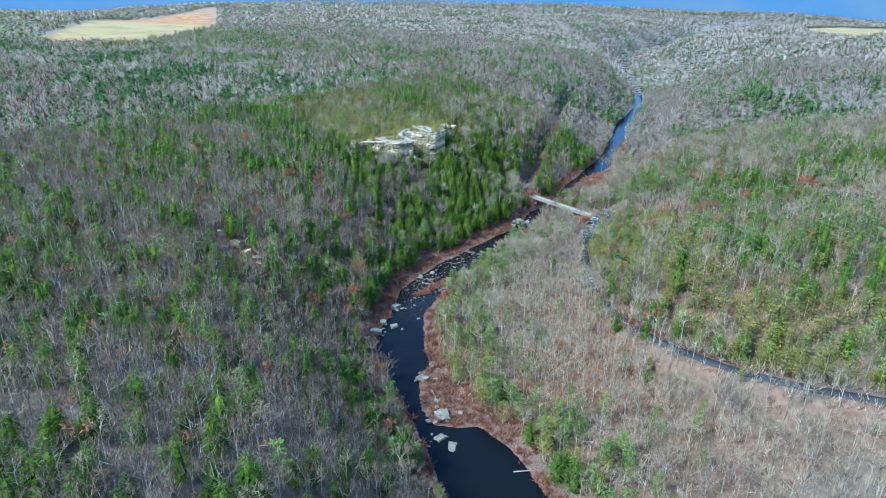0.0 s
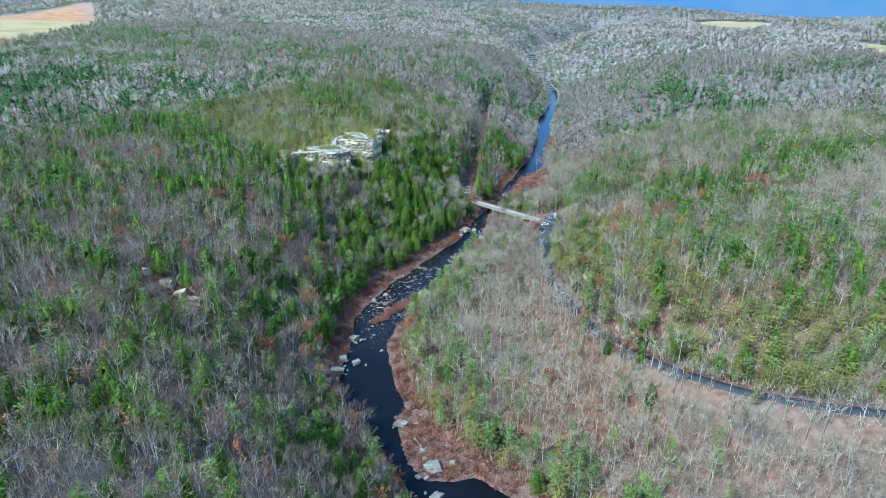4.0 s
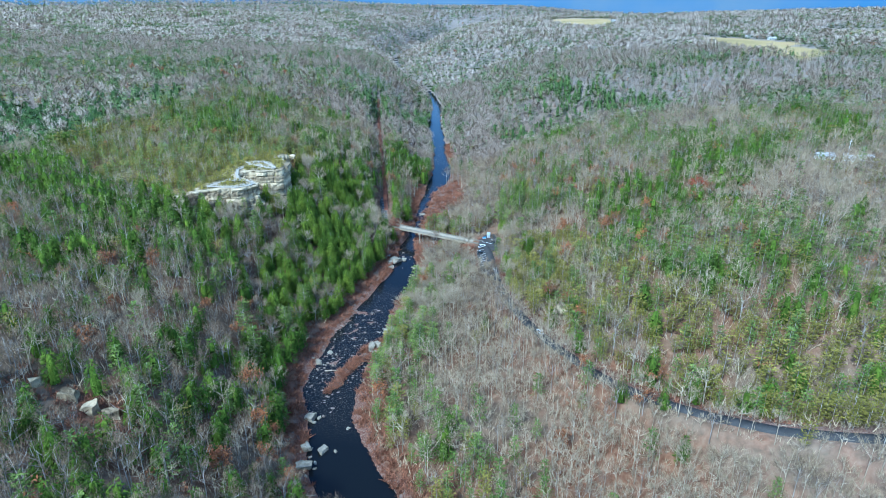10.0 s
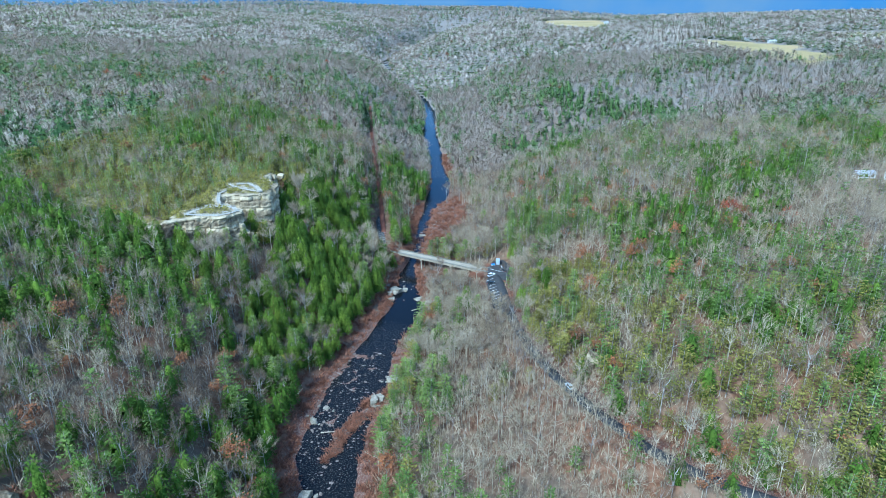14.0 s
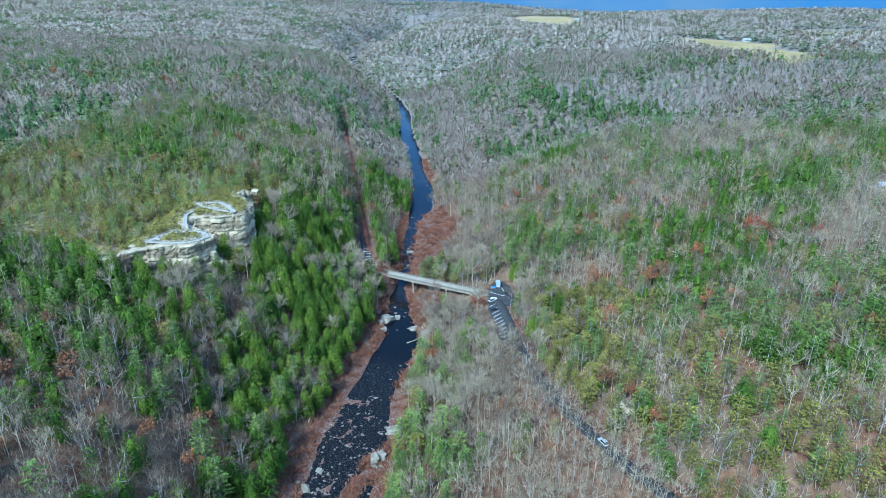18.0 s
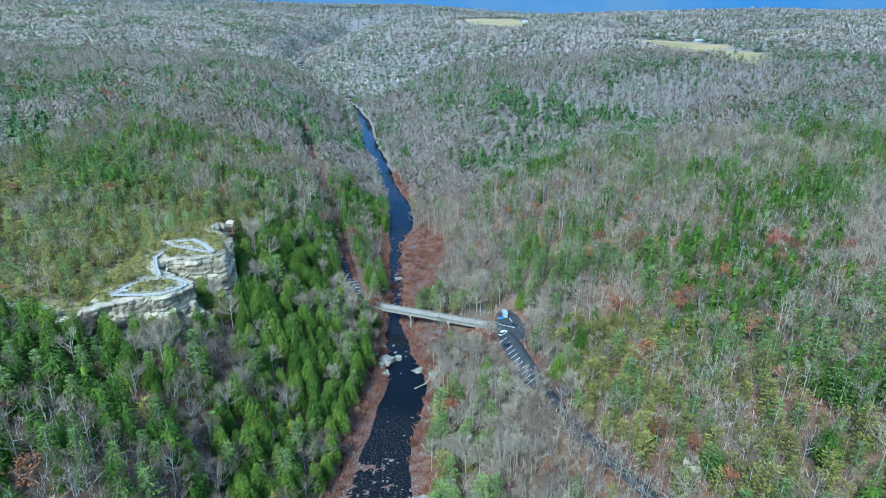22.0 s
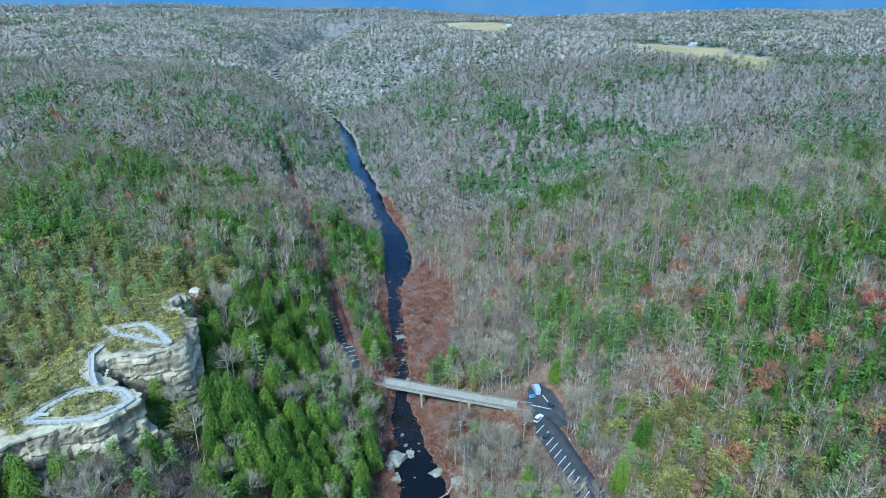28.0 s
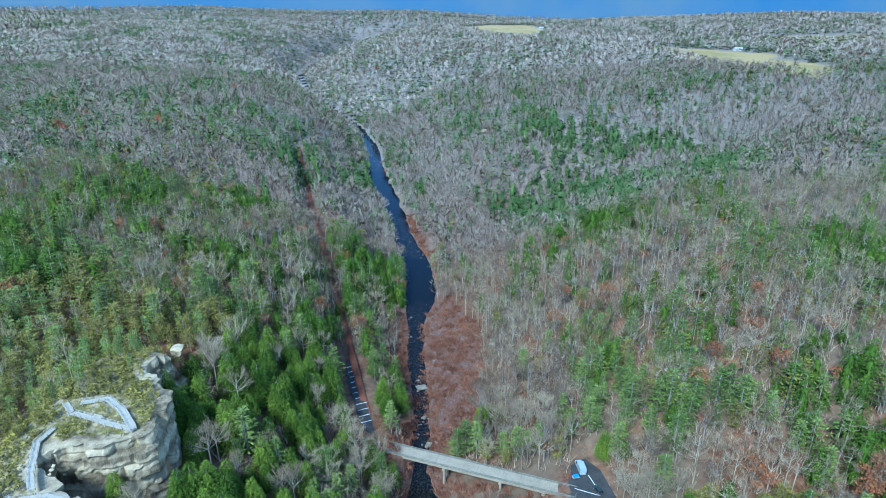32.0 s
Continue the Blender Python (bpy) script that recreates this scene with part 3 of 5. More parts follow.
def bare_tree(rng, h, limbs, twigs, tw, fine, leafy=0):
    """A leafless hardwood: limbs that leave the stem, turn upwards and fan out into twigs under a domed outline."""
    v, f, s = [], [], []
    r0 = 0.0115 * h
    lean = rng.normal(size=2) * 0.025 * h
    fork = rng.uniform(0.36, 0.5)

    def stem(t):
        return np.array((lean[0] * t * t, lean[1] * t * t, h * t))

    if fine:
        prism(v, f, s, stem(0) - (0, 0, 0.8), stem(fork), r0, r0 * 0.72, 5, 0)
        prism(v, f, s, stem(fork), stem(0.8), r0 * 0.72, r0 * 0.25, 4, 0)
    else:
        prism(v, f, s, stem(0) - (0, 0, 0.8), stem(0.7), r0, r0 * 0.4, 3, 0)
    spread = rng.uniform(0.26, 0.36)
    lines = [(stem(0.6), stem(0.97))]
    for k in range(limbs):
        a = stem(rng.uniform(fork - 0.04, 0.72))
        ang = 2.4 * k + rng.uniform(-0.5, 0.5)
        e = rng.uniform(0.25, 1.3)
        out = np.array((math.cos(ang), math.sin(ang), 0.0))
        b = stem(0.58) + out * (spread * h * math.cos(e) * rng.uniform(0.85, 1.15)) + np.array((0, 0, 0.42 * h * math.sin(e) * rng.uniform(0.85, 1.05)))
        b[2] = max(b[2], a[2] + 0.06 * h)
        m = a + (b - a) * 0.5 + out * 0.025 * h - np.array((0, 0, 0.02 * h))
        if fine:
            prism(v, f, s, a, m, r0 * 0.4, r0 * 0.26, 3, 0)
            prism(v, f, s, m, b, r0 * 0.26, r0 * 0.07, 3, 0)
        else:
            sliver(v, f, s, rng, a, m + (b - m) * 0.2, r0 * 0.5, 0)
            sliver(v, f, s, rng, m, b, r0 * 0.36, 0)
        lines.append((m, b))
        for q in range(3 if fine else 1):
            p = m + (b - m) * rng.uniform(-0.3, 0.55)
            d = (b - m) / (np.linalg.norm(b - m) + 1e-9) + rng.normal(size=3) * 0.5
            d[2] = abs(d[2]) + 0.2
            e2 = p + d * rng.uniform(0.08, 0.16) * h / np.linalg.norm(d)
            sliver(v, f, s, rng, p, e2, r0 * 0.24, 0)
            lines.append((p, e2))
    heart = stem(0.4)
    for k in range(twigs):
        a, b = lines[rng.integers(len(lines))]
        p = a + (b - a) * rng.uniform(0.3, 1.05) + rng.normal(size=3) * 0.022 * h
        d = p - heart
        d = d / (np.linalg.norm(d) + 1e-9) + rng.normal(size=3) * 0.5
        d[2] += 0.2
        d *= rng.uniform(0.045, 0.115) * h / np.linalg.norm(d)
        sliver(v, f, s, rng, p, p + d, tw, 1)
    for k in range(leafy):
        a, b = lines[rng.integers(len(lines))]
        p = a + (b - a) * rng.uniform(0.2, 1.1) + rng.normal(size=3) * 0.04 * h
        d = rng.normal(size=3) * 0.032 * h
        kite(v, f, s, p, p + d, 0.022 * h, 1)
    return np.array(v), np.array(f), np.array(s)


def puff_tree(rng, h, n, ln, w, limbs=0, slot=2):
    """A bare tree farther off: a stem, a few limbs and sprays of twigs fanning out under a domed outline."""
    v, f, s = [], [], []
    sliver(v, f, s, rng, (0, 0, -0.8), (0, 0, h * 0.8), 0.014 * h, 0)
    heart = np.array((0, 0, 0.38 * h))
    for k in range(limbs + n):
        a, e = rng.uniform(0, 6.28), rng.uniform(0.1, 1.45)
        out = np.array((math.cos(a) * math.cos(e) * 0.29, math.sin(a) * math.cos(e) * 0.29, 0.12 + math.sin(e) * 0.44)) * h
        if k < limbs:
            sliver(v, f, s, rng, heart, heart + out, 0.008 * h, 0)
            continue
        p = heart + out * rng.uniform(0.4, 0.95)
        d = out / np.linalg.norm(out) + rng.normal(size=3) * 0.45
        d *= ln * h * rng.uniform(0.6, 1.2) / np.linalg.norm(d)
        sliver(v, f, s, rng, p - d * 0.35, p + d * 0.65, w * h, slot)
    return np.array(v), np.array(f), np.array(s)


def tier_tree(rng, h, rad, levels, around, per, size, start=0.25, power=0.7, up=0.12, width=0.3, sides=4, round_=0.0):
    """A pine: whorls of level boughs, each carrying flat plumes of needles, with air between the tiers."""
    v, f, s = [], [], []
    lean = rng.normal(size=2) * 0.015 * h
    prism(v, f, s, (0, 0, -0.8), (lean[0], lean[1], h * 0.95), 0.013 * h, 0.003 * h, sides, 0)
    for k in range(levels):
        t = start + (0.97 - start) * (k + rng.uniform(-0.25, 0.25)) / levels
        u = (t - start) / (1 - start)
        prof = (1 - max(u, 0)) ** power if not round_ else math.sin(math.pi * (0.16 + 0.8 * min(max(u, 0), 1))) ** round_
        off = rng.uniform(0, 6.28)
        for j in range(around):
            ang = off + 2 * math.pi * j / around + rng.uniform(-0.35, 0.35)
            rr = rad * h * prof * rng.uniform(0.55, 1.18) + 0.015 * h
            out = np.array((math.cos(ang), math.sin(ang), up + rng.normal() * 0.12))
            base = np.array((lean[0] * t, lean[1] * t, h * t))
            if sides > 3:
                sliver(v, f, s, rng, base, base + out * rr * 0.9, 0.003 * h, 0)
            for q in range(per):
                p = base + out * rr * (0.2 + 0.7 * (q + rng.random()) / per)
                a2 = ang + rng.normal() * 0.75
                d = np.array((math.cos(a2), math.sin(a2), up + rng.normal() * 0.3)) * size * h * rng.uniform(0.6, 1.25)
                side = np.cross(d, np.array((0, 0, 1.0)) + rng.normal(size=3) * 0.45)
                side *= width * size * h / (np.linalg.norm(side) + 1e-9)
                n = len(v)
                v += [p - d * 0.4, p + side + d * 0.1, p + d * 0.7, p - side + d * 0.1]
                f += [(n, n + 1, n + 2), (n, n + 2, n + 3)]
                s += [1, 1]
    return np.array(v), np.array(f), np.array(s)


def cone_tree(rng, h, levels, around, base=0.30, start=0.1, sub=1, droop=0.28, gaps=0.0, jag=0.34, sides=4, fan=0.36):
    v, f, s = [], [], []
    prism(v, f, s, (0, 0, -0.8), (0, 0, h * 0.93), 0.014 * h, 0.004 * h, sides, 0)
    for k in range(levels):
        t = start + (1 - start) * (k + rng.uniform(0, 0.6)) / levels
        r = base * h * (1 - t) ** 0.8 * 0.62 + 0.012 * h
        n = max(3, int(around * (1 - 0.55 * t)))
        off = rng.uniform(0, 6.28)
        for j in range(n):
            if rng.random() < gaps:
                continue
            ang = off + 2 * math.pi * j / n + rng.uniform(-0.3, 0.3)
            rr = r * rng.uniform(1 - jag, 1 + jag)
            hz = h * min(0.97, t + rng.uniform(-0.035, 0.065))
            a = np.array((0, 0, hz))
            b = np.array((math.cos(ang) * rr, math.sin(ang) * rr, hz - droop * rr * rng.uniform(0.3, 1.3)))
            if sub == 1:
                kite(v, f, s, a, b, rr * fan, 1, (0, 0, 0.1 * rr))
            else:
                kite(v, f, s, a, b, rr * 0.14, 1, (0, 0, 0.08 * rr))
                for q in range(sub - 1):
                    p = a + (b - a) * rng.uniform(0.35, 0.9)
                    d = np.array((math.cos(ang + (-1) ** q * 0.9), math.sin(ang + (-1) ** q * 0.9), rng.uniform(-0.5, 0.15))) * rr * rng.uniform(0.3, 0.45)
                    kite(v, f, s, p, p + d, rr * 0.1, 1, (0, 0, 0.04 * rr))
    prism(v, f, s, (0, 0, h * 0.9), (0, 0, h), 0.02 * h, 0.001, 3, 1)
    return np.array(v), np.array(f), np.array(s)


def needle_tree(rng, h, rad, segs, rings, tufts, size, start=0.08, power=0.85, ragged=0.18, open_=0.0, sides=4):
    """A conifer: a stem, an uneven inner mass of boughs and many small sprays of needles standing off it."""
    v, f, s = [], [], []
    prism(v, f, s, (0, 0, -0.8), (0, 0, h * 0.9), 0.014 * h, 0.004 * h, sides, 0)
    lobes = rng.uniform(0.72, 1.15, (rings, segs))
    o = len(v)
    core = 0.42 - open_ * 0.4
    for j in range(rings):
        t = start + (0.72 - start) * j / (rings - 1)
        for k in range(segs):
            a = 2 * math.pi * (k + 0.5 * (j % 2)) / segs
            r = rad * h * (1 - t) ** power * lobes[j, k] * core + 0.01 * h
            v.append(np.array((math.cos(a) * r, math.sin(a) * r, h * (t + rng.uniform(-0.03, 0.03)))))
    v.append(np.array((0, 0, h * 0.8)))
    top = len(v) - 1
    shell = []
    for j in range(rings - 1):
        for k in range(segs):
            k2 = (k + 1) % segs
            a, b2, c, d = o + j * segs + k, o + j * segs + k2, o + (j + 1) * segs + k2, o + (j + 1) * segs + k
            shell += [(a, b2, c), (a, c, d)]
    shell += [(o + (rings - 1) * segs + k, o + (rings - 1) * segs + (k + 1) % segs, top) for k in range(segs)]
    f += shell
    s += [1] * len(shell)
    clump = rng.uniform(0, 6.28, 40)
    for q in range(tufts):
        t = start + (0.99 - start) * (1 - math.sqrt(rng.random()) * 0.999) ** 0.72
        a = clump[int(t * 39)] + 2.399 * int(rng.integers(0, 6)) + rng.normal() * 0.25 if open_ else rng.uniform(0, 6.28)
        r = rad * h * (1 - t) ** power * (1 - 0.42 * rng.random() ** 1.6) * rng.uniform(0.9, 0.94 + ragged) + 0.012 * h
        out = np.array((math.cos(a), math.sin(a), -0.25)) + rng.normal(size=3) * 0.36
        p = np.array((math.cos(a) * r, math.sin(a) * r, h * t + rng.uniform(-0.02, 0.03) * h))
        ln = size * rng.uniform(0.6, 1.3)
        side = np.cross(out, np.array((0, 0, 1.0)) + rng.normal(size=3) * 0.5)
        side *= ln * 0.34 / (np.linalg.norm(side) + 1e-9)
        n = len(v)
        v += [p - out * ln * 0.5 - side, p - out * ln * 0.5 + side, p + out * ln]
        f.append((n, n + 1, n + 2))
        s.append(1)
    return np.array(v), np.array(f), np.array(s)


def tuft_tree(rng, h, clumps, per, width=0.2, low=0.38, size=0.05, sides=4):
    """A pine with a clear stem and rounded tufts of needles on short limbs."""
    v, f, s = [], [], []
    bend = rng.normal(size=2) * 0.02 * h
    prism(v, f, s, (0, 0, -0.8), (bend[0], bend[1], h * 0.95), 0.014 * h, 0.004 * h, sides, 0)
    for k in range(clumps):
        t = low + (1 - low) * ((k + rng.random()) / clumps) ** 0.85
        r = width * h * math.sin(math.pi * (0.12 + 0.8 * (t - low) / (1 - low))) ** 0.7 * rng.uniform(0.35, 1.1)
        ang = 2.4 * k + rng.uniform(-0.6, 0.6)
        c = np.array((math.cos(ang) * r + bend[0] * t, math.sin(ang) * r + bend[1] * t, h * t))
        if k % 3 == 0:
            prism(v, f, s, (bend[0] * t, bend[1] * t, h * t - 0.05 * h), c, 0.004 * h, 0.002 * h, 3, 0)
        for j in range(per):
            p = c + rng.normal(size=3) * (0.032 * h, 0.032 * h, 0.016 * h)
            d = rng.normal(size=3) * (1, 1, 0.45) * size * h
            sliver(v, f, s, rng, p - d * 0.5, p + d, size * h * 0.5, 1)
    return np.array(v), np.array(f), np.array(s)


def forest(name, variants, at, yaw, size, kinds, squat=1.0):
    """Joins many trees, each a turned and scaled copy of one of the forms, into one mesh."""
    vs, fs, ss, off = [], [], [], 0
    for k, (v, f, s, *_) in enumerate(variants):
        w = np.where(kinds == k)[0]
        if not len(w):
            continue
        c, q = np.cos(yaw[w])[:, None], np.sin(yaw[w])[:, None]
        sx = size[w][:, None]
        x = (v[None, :, 0] * c - v[None, :, 1] * q) * sx + at[w, 0:1]
        y = (v[None, :, 0] * q + v[None, :, 1] * c) * sx + at[w, 1:2]
        z = v[None, :, 2] * sx * squat + at[w, 2:3]
        vs.append(np.stack([x, y, z], -1).reshape(-1, 3))
        fs.append((f[None] + (np.arange(len(w)) * len(v))[:, None, None] + off).reshape(-1, 3))
        ss.append(np.tile(s, len(w)))
        off += len(w) * len(v)
    return np.concatenate(vs), np.concatenate(fs), np.concatenate(ss)


def rounded(v, f, s, bend):
    """Turns every face outwards and gives each corner a normal between its face's and the crown's own roundness."""
    h = v[:, 2].max()
    d = v - np.array((0, 0, 0.3 * h))
    d /= np.linalg.norm(d, axis=1)[:, None] + 1e-9
    d = d * 0.7 + np.array((0, 0, 0.5))
    g = np.cross(v[f[:, 1]] - v[f[:, 0]], v[f[:, 2]] - v[f[:, 0]])
    g /= np.linalg.norm(g, axis=1)[:, None] + 1e-9
    back = (g * d[f].mean(1)).sum(1) < 0
    f = np.where(back[:, None], f[:, ::-1], f)
    g = np.where(back[:, None], -g, g)
    n = np.zeros(v.shape)
    for k in range(3):
        np.add.at(n, f[:, k], g)
    n /= np.linalg.norm(n, axis=1)[:, None] + 1e-9
    n = n * (1 - bend) + d * bend
    return v, f, s, n / (np.linalg.norm(n, axis=1)[:, None] + 1e-9)


def soften(me, variants, yaw, kinds):
    """Lays the rounded normals of the forms on a joined wood, in the order in which forest() joined it."""
    rows = []
    for k, form in enumerate(variants):
        w = np.where(kinds == k)[0]
        if len(w):
            c, q, n = np.cos(yaw[w])[:, None], np.sin(yaw[w])[:, None], form[3]
            rows.append(np.stack([n[None, :, 0] * c - n[None, :, 1] * q, n[None, :, 0] * q + n[None, :, 1] * c, np.broadcast_to(n[None, :, 2], (len(w), len(n)))], -1).reshape(-1, 3))
    normals = me.attributes.new("custom_normal", "FLOAT_VECTOR", "POINT")
    normals.data.foreach_set("vector", np.concatenate(rows).astype(np.float32).ravel())




# ---- stones ----
def rock(name, seed, size, flat=0.6, detail=2, material=None, blocky=0.35):
    """A weathered block: a ball cut by flat planes and roughened."""
    rng = np.random.default_rng(seed)
    bm = bmesh.new()
    bmesh.ops.create_icosphere(bm, subdivisions=detail, radius=1.0)
    planes = [(Vector(q) + Vector(rng.normal(size=3)) * 0.16, rng.uniform(0.42, 0.66)) for q in ((1, 0, 0), (-1, 0, 0), (0, 1, 0), (0, -1, 0), (0, 0, 1))]
    planes += [(Vector(rng.normal(size=3)), rng.uniform(0.55, 0.8)) for _ in range(5)]
    planes = [(q.normalized(), k) for q, k in planes]
    beds = rng.uniform(0.86, 1.1, 12)
    for v in bm.verts:
        for nrm, k in planes:
            q = v.co.dot(nrm) - k
            if q > 0:
                v.co -= nrm * q
        v.co.xy *= beds[int((v.co.z + 1) * 5) % 12]
        v.co *= 1 + 0.22 * noise.noise(v.co * 2.3 + Vector((seed, 0, 0))) + 0.1 * noise.noise(v.co * 6.5 + Vector((0, seed, 0)))
        v.co = Vector((v.co.x * size[0], v.co.y * size[1], v.co.z * size[2]))
    return part(name, bm, material or M_BOULDER)


BOULDERS = [(28.5, -213, 3.6, 3.0, 2.6), (35.1, -231.9, 2.3, 2.6, 2.2), (42.1, -230.7, 3.8, 2.4, 2.2), (39.1, -242.4, 2.6, 3.8, 2.2), (41.6, -251.8, 2.0, 1.8, 1.4),
            (87.6, -261.6, 4.0, 3.0, 1.8), (112.2, -278.6, 4.6, 3.6, 2.4), (120.2, -290.7, 4.0, 2.6, 1.3), (127.1, -291.8, 3.4, 2.4, 1.0),
            (10.7, -40.3, 4.2, 4.6, 2.6), (16.2, -37.1, 2.2, 2.0, 1.4), (27.7, -46.7, 4.6, 2.6, 1.5), (10.5, 15.3, 2.4, 1.7, 1.0), (8.8, -45.2, 2.0, 1.8, 1.5)]
BOULDERS += [(35.4, -53.5, 2.4, 3.2, 1.6), (34.2, -151.5, 2.0, 3.4, 2.4), (36.6, -149.0, 1.7, 3.0, 2.2), (38.1, -133.4, 2.6, 3.4, 1.8), (12.9, -170.6, 3.2, 2.0, 1.1),
             (14.8, -160.3, 2.6, 1.6, 0.9), (3.1, 56.1, 3.2, 2.3, 1.4), (6.6, 33.6, 2.2, 1.5, 0.9), (-65.1, 391.9, 4.0, 5.0, 2.2), (-71.7, 415.4, 3.5, 4.0, 1.8)]
BOULDERS += [(104.0, -272, 1.6, 1.3, 1.0), (117.5, -272.5, 1.5, 1.2, 0.9), (47, -215, 1.4, 1.1, 0.8), (12, -52, 2.0, 2.4, 1.5), (31, -39, 1.8, 1.3, 1.0)]
for k, (x, y, a, b, c) in enumerate(BOULDERS):
    ob = rock("boulder", k, (a * 1.25, b * 1.25, c * 1.25), detail=3)
    ob.matrix_basis = pose(x, y, max(float(height(x, y)), -0.6) + c * 0.35, 0, 0, 37 * k)
    tagged(ob, "pale grey sandstone boulder at the river's edge" if a > 2.1 else "small pale sandstone boulder beside the river", "boulder", "river boulders")

rng = np.random.default_rng(31)
for k, (x, y, a, b, c) in enumerate(BOULDERS):
    for j in range(3):
        t, r = rng.uniform(0, 6.28), max(a, b) * rng.uniform(0.9, 1.6)
        q = rng.uniform(0.22, 0.5)
        px, py = x + math.cos(t) * r, y + math.sin(t) * r
        ob = rock("boulder", 300 + 3 * k + j, (a * q, b * q, c * q * 1.1), detail=1)
        ob.matrix_basis = pose(px, py, max(float(height(px, py)), -0.4) + c * q * 0.3, 0, 0, 71 * k + 40 * j)
        tagged(ob, "small pale sandstone boulder beside the river", "boulder", "river boulders")

for k, (x, y) in enumerate([(79, -13), (80.6, -18), (82, -24), (83, -31), (84.6, -38), (87, -46)]):
    ob = rock("roadside_stone", 60 + k, (0.6, 0.5, 0.45), detail=1)
    ob.matrix_basis = pose(x, y, float(height(x, y)) + 0.2, 0, 0, 50 * k)
    tagged(ob, "white kerb stone set beside the car park", "stone", "kerb stones")

# outcrops among the trees: base place, size
for k, (x, y, z, a, b, c) in enumerate([(-17, -279, 47, 5, 4, 5.5), (-27, -278, 46, 6, 4, 5), (-10, -278, 45, 3.5, 3, 4.5), (-38, -278, 47, 4, 3, 3.5), (126, -141, 25, 4.2, 3.6, 8), (131, -136, 27, 4, 4, 8), (122, -112, 27, 4.5, 4, 8),
                                         (2, 452, 36, 7, 3, 4), (24, 447, 33, 6, 3, 5), (36, 405, 30, 7, 3, 3.5), (50, 428, 32, 4, 3, 5), (68, 405, 34, 4, 3, 3), (31, 310, 26, 5, 3, 3), (-30, 24, 22, 4, 3, 5)]):
    ob = rock("rock_outcrop", 80 + k, (a, b, c), material=M_CLIFF, detail=3)
    zz = float(height(x, y))
    ob.matrix_basis = pose(x, y, zz + c * (0.06 if y < -250 else 0.3), 0, 0, 23 * k)
    tagged(ob, "pale sandstone outcrop jutting from the wooded slope", "rock", "slope outcrops")
for k, (x, y, z, a, b, c) in enumerate([(-70, -20, 65, 3.0, 4, 2.5), (-104, -117, 66, 7, 3, 3), (-118, -115, 66, 6, 3, 2.5), (-92, -121.5, 65, 4, 3, 3)]):
    ob = rock("bluff_ledge", 140 + k, (a, b, c), material=M_CLIFF, detail=3)
    ob.matrix_basis = pose(x, y, z - c * 0.35, 0, 0, 9 * k)
    tagged(ob, "bare pale ledge of rock on the bluff's rim", "rock", "bluff ledges")


def stones():
    """Loose stones in the shallows and on the bars."""
    rng = np.random.default_rng(12)
    base = bmesh.new()
    bmesh.ops.create_icosphere(base, subdivisions=1, radius=1.0)
    forms = []
    for k in range(5):
        v = np.array([q.co[:] for q in base.verts]) * (1 + 0.35 * (np.random.default_rng(k).random((len(base.verts), 1)) - 0.5)) * (1.15, 0.85, 0.55)
        forms.append((v, np.array([[q.index for q in f.verts] for f in base.faces]), np.zeros(len(base.faces), int)))
    base.free()
    x, y = rng.uniform(-190, 190, 120000), rng.uniform(-330, 660, 120000)
    d, side = river_gap(x, y)
    rapid = ((y > -215) & (y < -75) | (y > -35) & (y < 145) | (y > 205) & (y < 290) | (y > 440)) & (x < 60)
    barz = to_polygon(x, y, [(0, 20), (30, 8), (34, 40), (33, 75), (29, 115), (8, 150), (-6, 112), (0, 75)])
    p = np.where(d < 0, np.where(rapid, 0.5, 0.012), np.where(d < 5, 0.5, np.where(d < 9, 0.15, 0.0)))
    p = np.where(barz > 0, 0.8, p) * (0.35 + 1.1 * vnoise(x, y, 12, 43))
    k = rng.random(x.size) < p
    sx, sy = rng.uniform(6, 42, 6500), rng.uniform(-206, -105, 6500)
    sk = (to_polygon(sx, sy, SHOAL) > -1) & (rng.random(6500) < 0.8 * vnoise(sx, sy, 8, 47))
    x, y = np.concatenate([x[k], sx[sk]]), np.concatenate([y[k], sy[sk]])
    z = np.maximum(height(x, y), -0.15)
    size = rng.gamma(1.3, 0.17, x.size).clip(0.13, 1.25)
    size = np.where(rng.random(x.size) < 0.02, size + 0.6, size) * 0.85
    v, f, s = forest("river_stones", forms, np.stack([x, y, z], 1), rng.uniform(0, 6.28, x.size), size, rng.integers(0, 5, x.size))
    tagged(new("river_stones", mesh_np("river_stones", v, f, [M_STONES], smooth=False)), "loose grey and tan stones in the shallows and on the bars", "stones", kind="stuff")


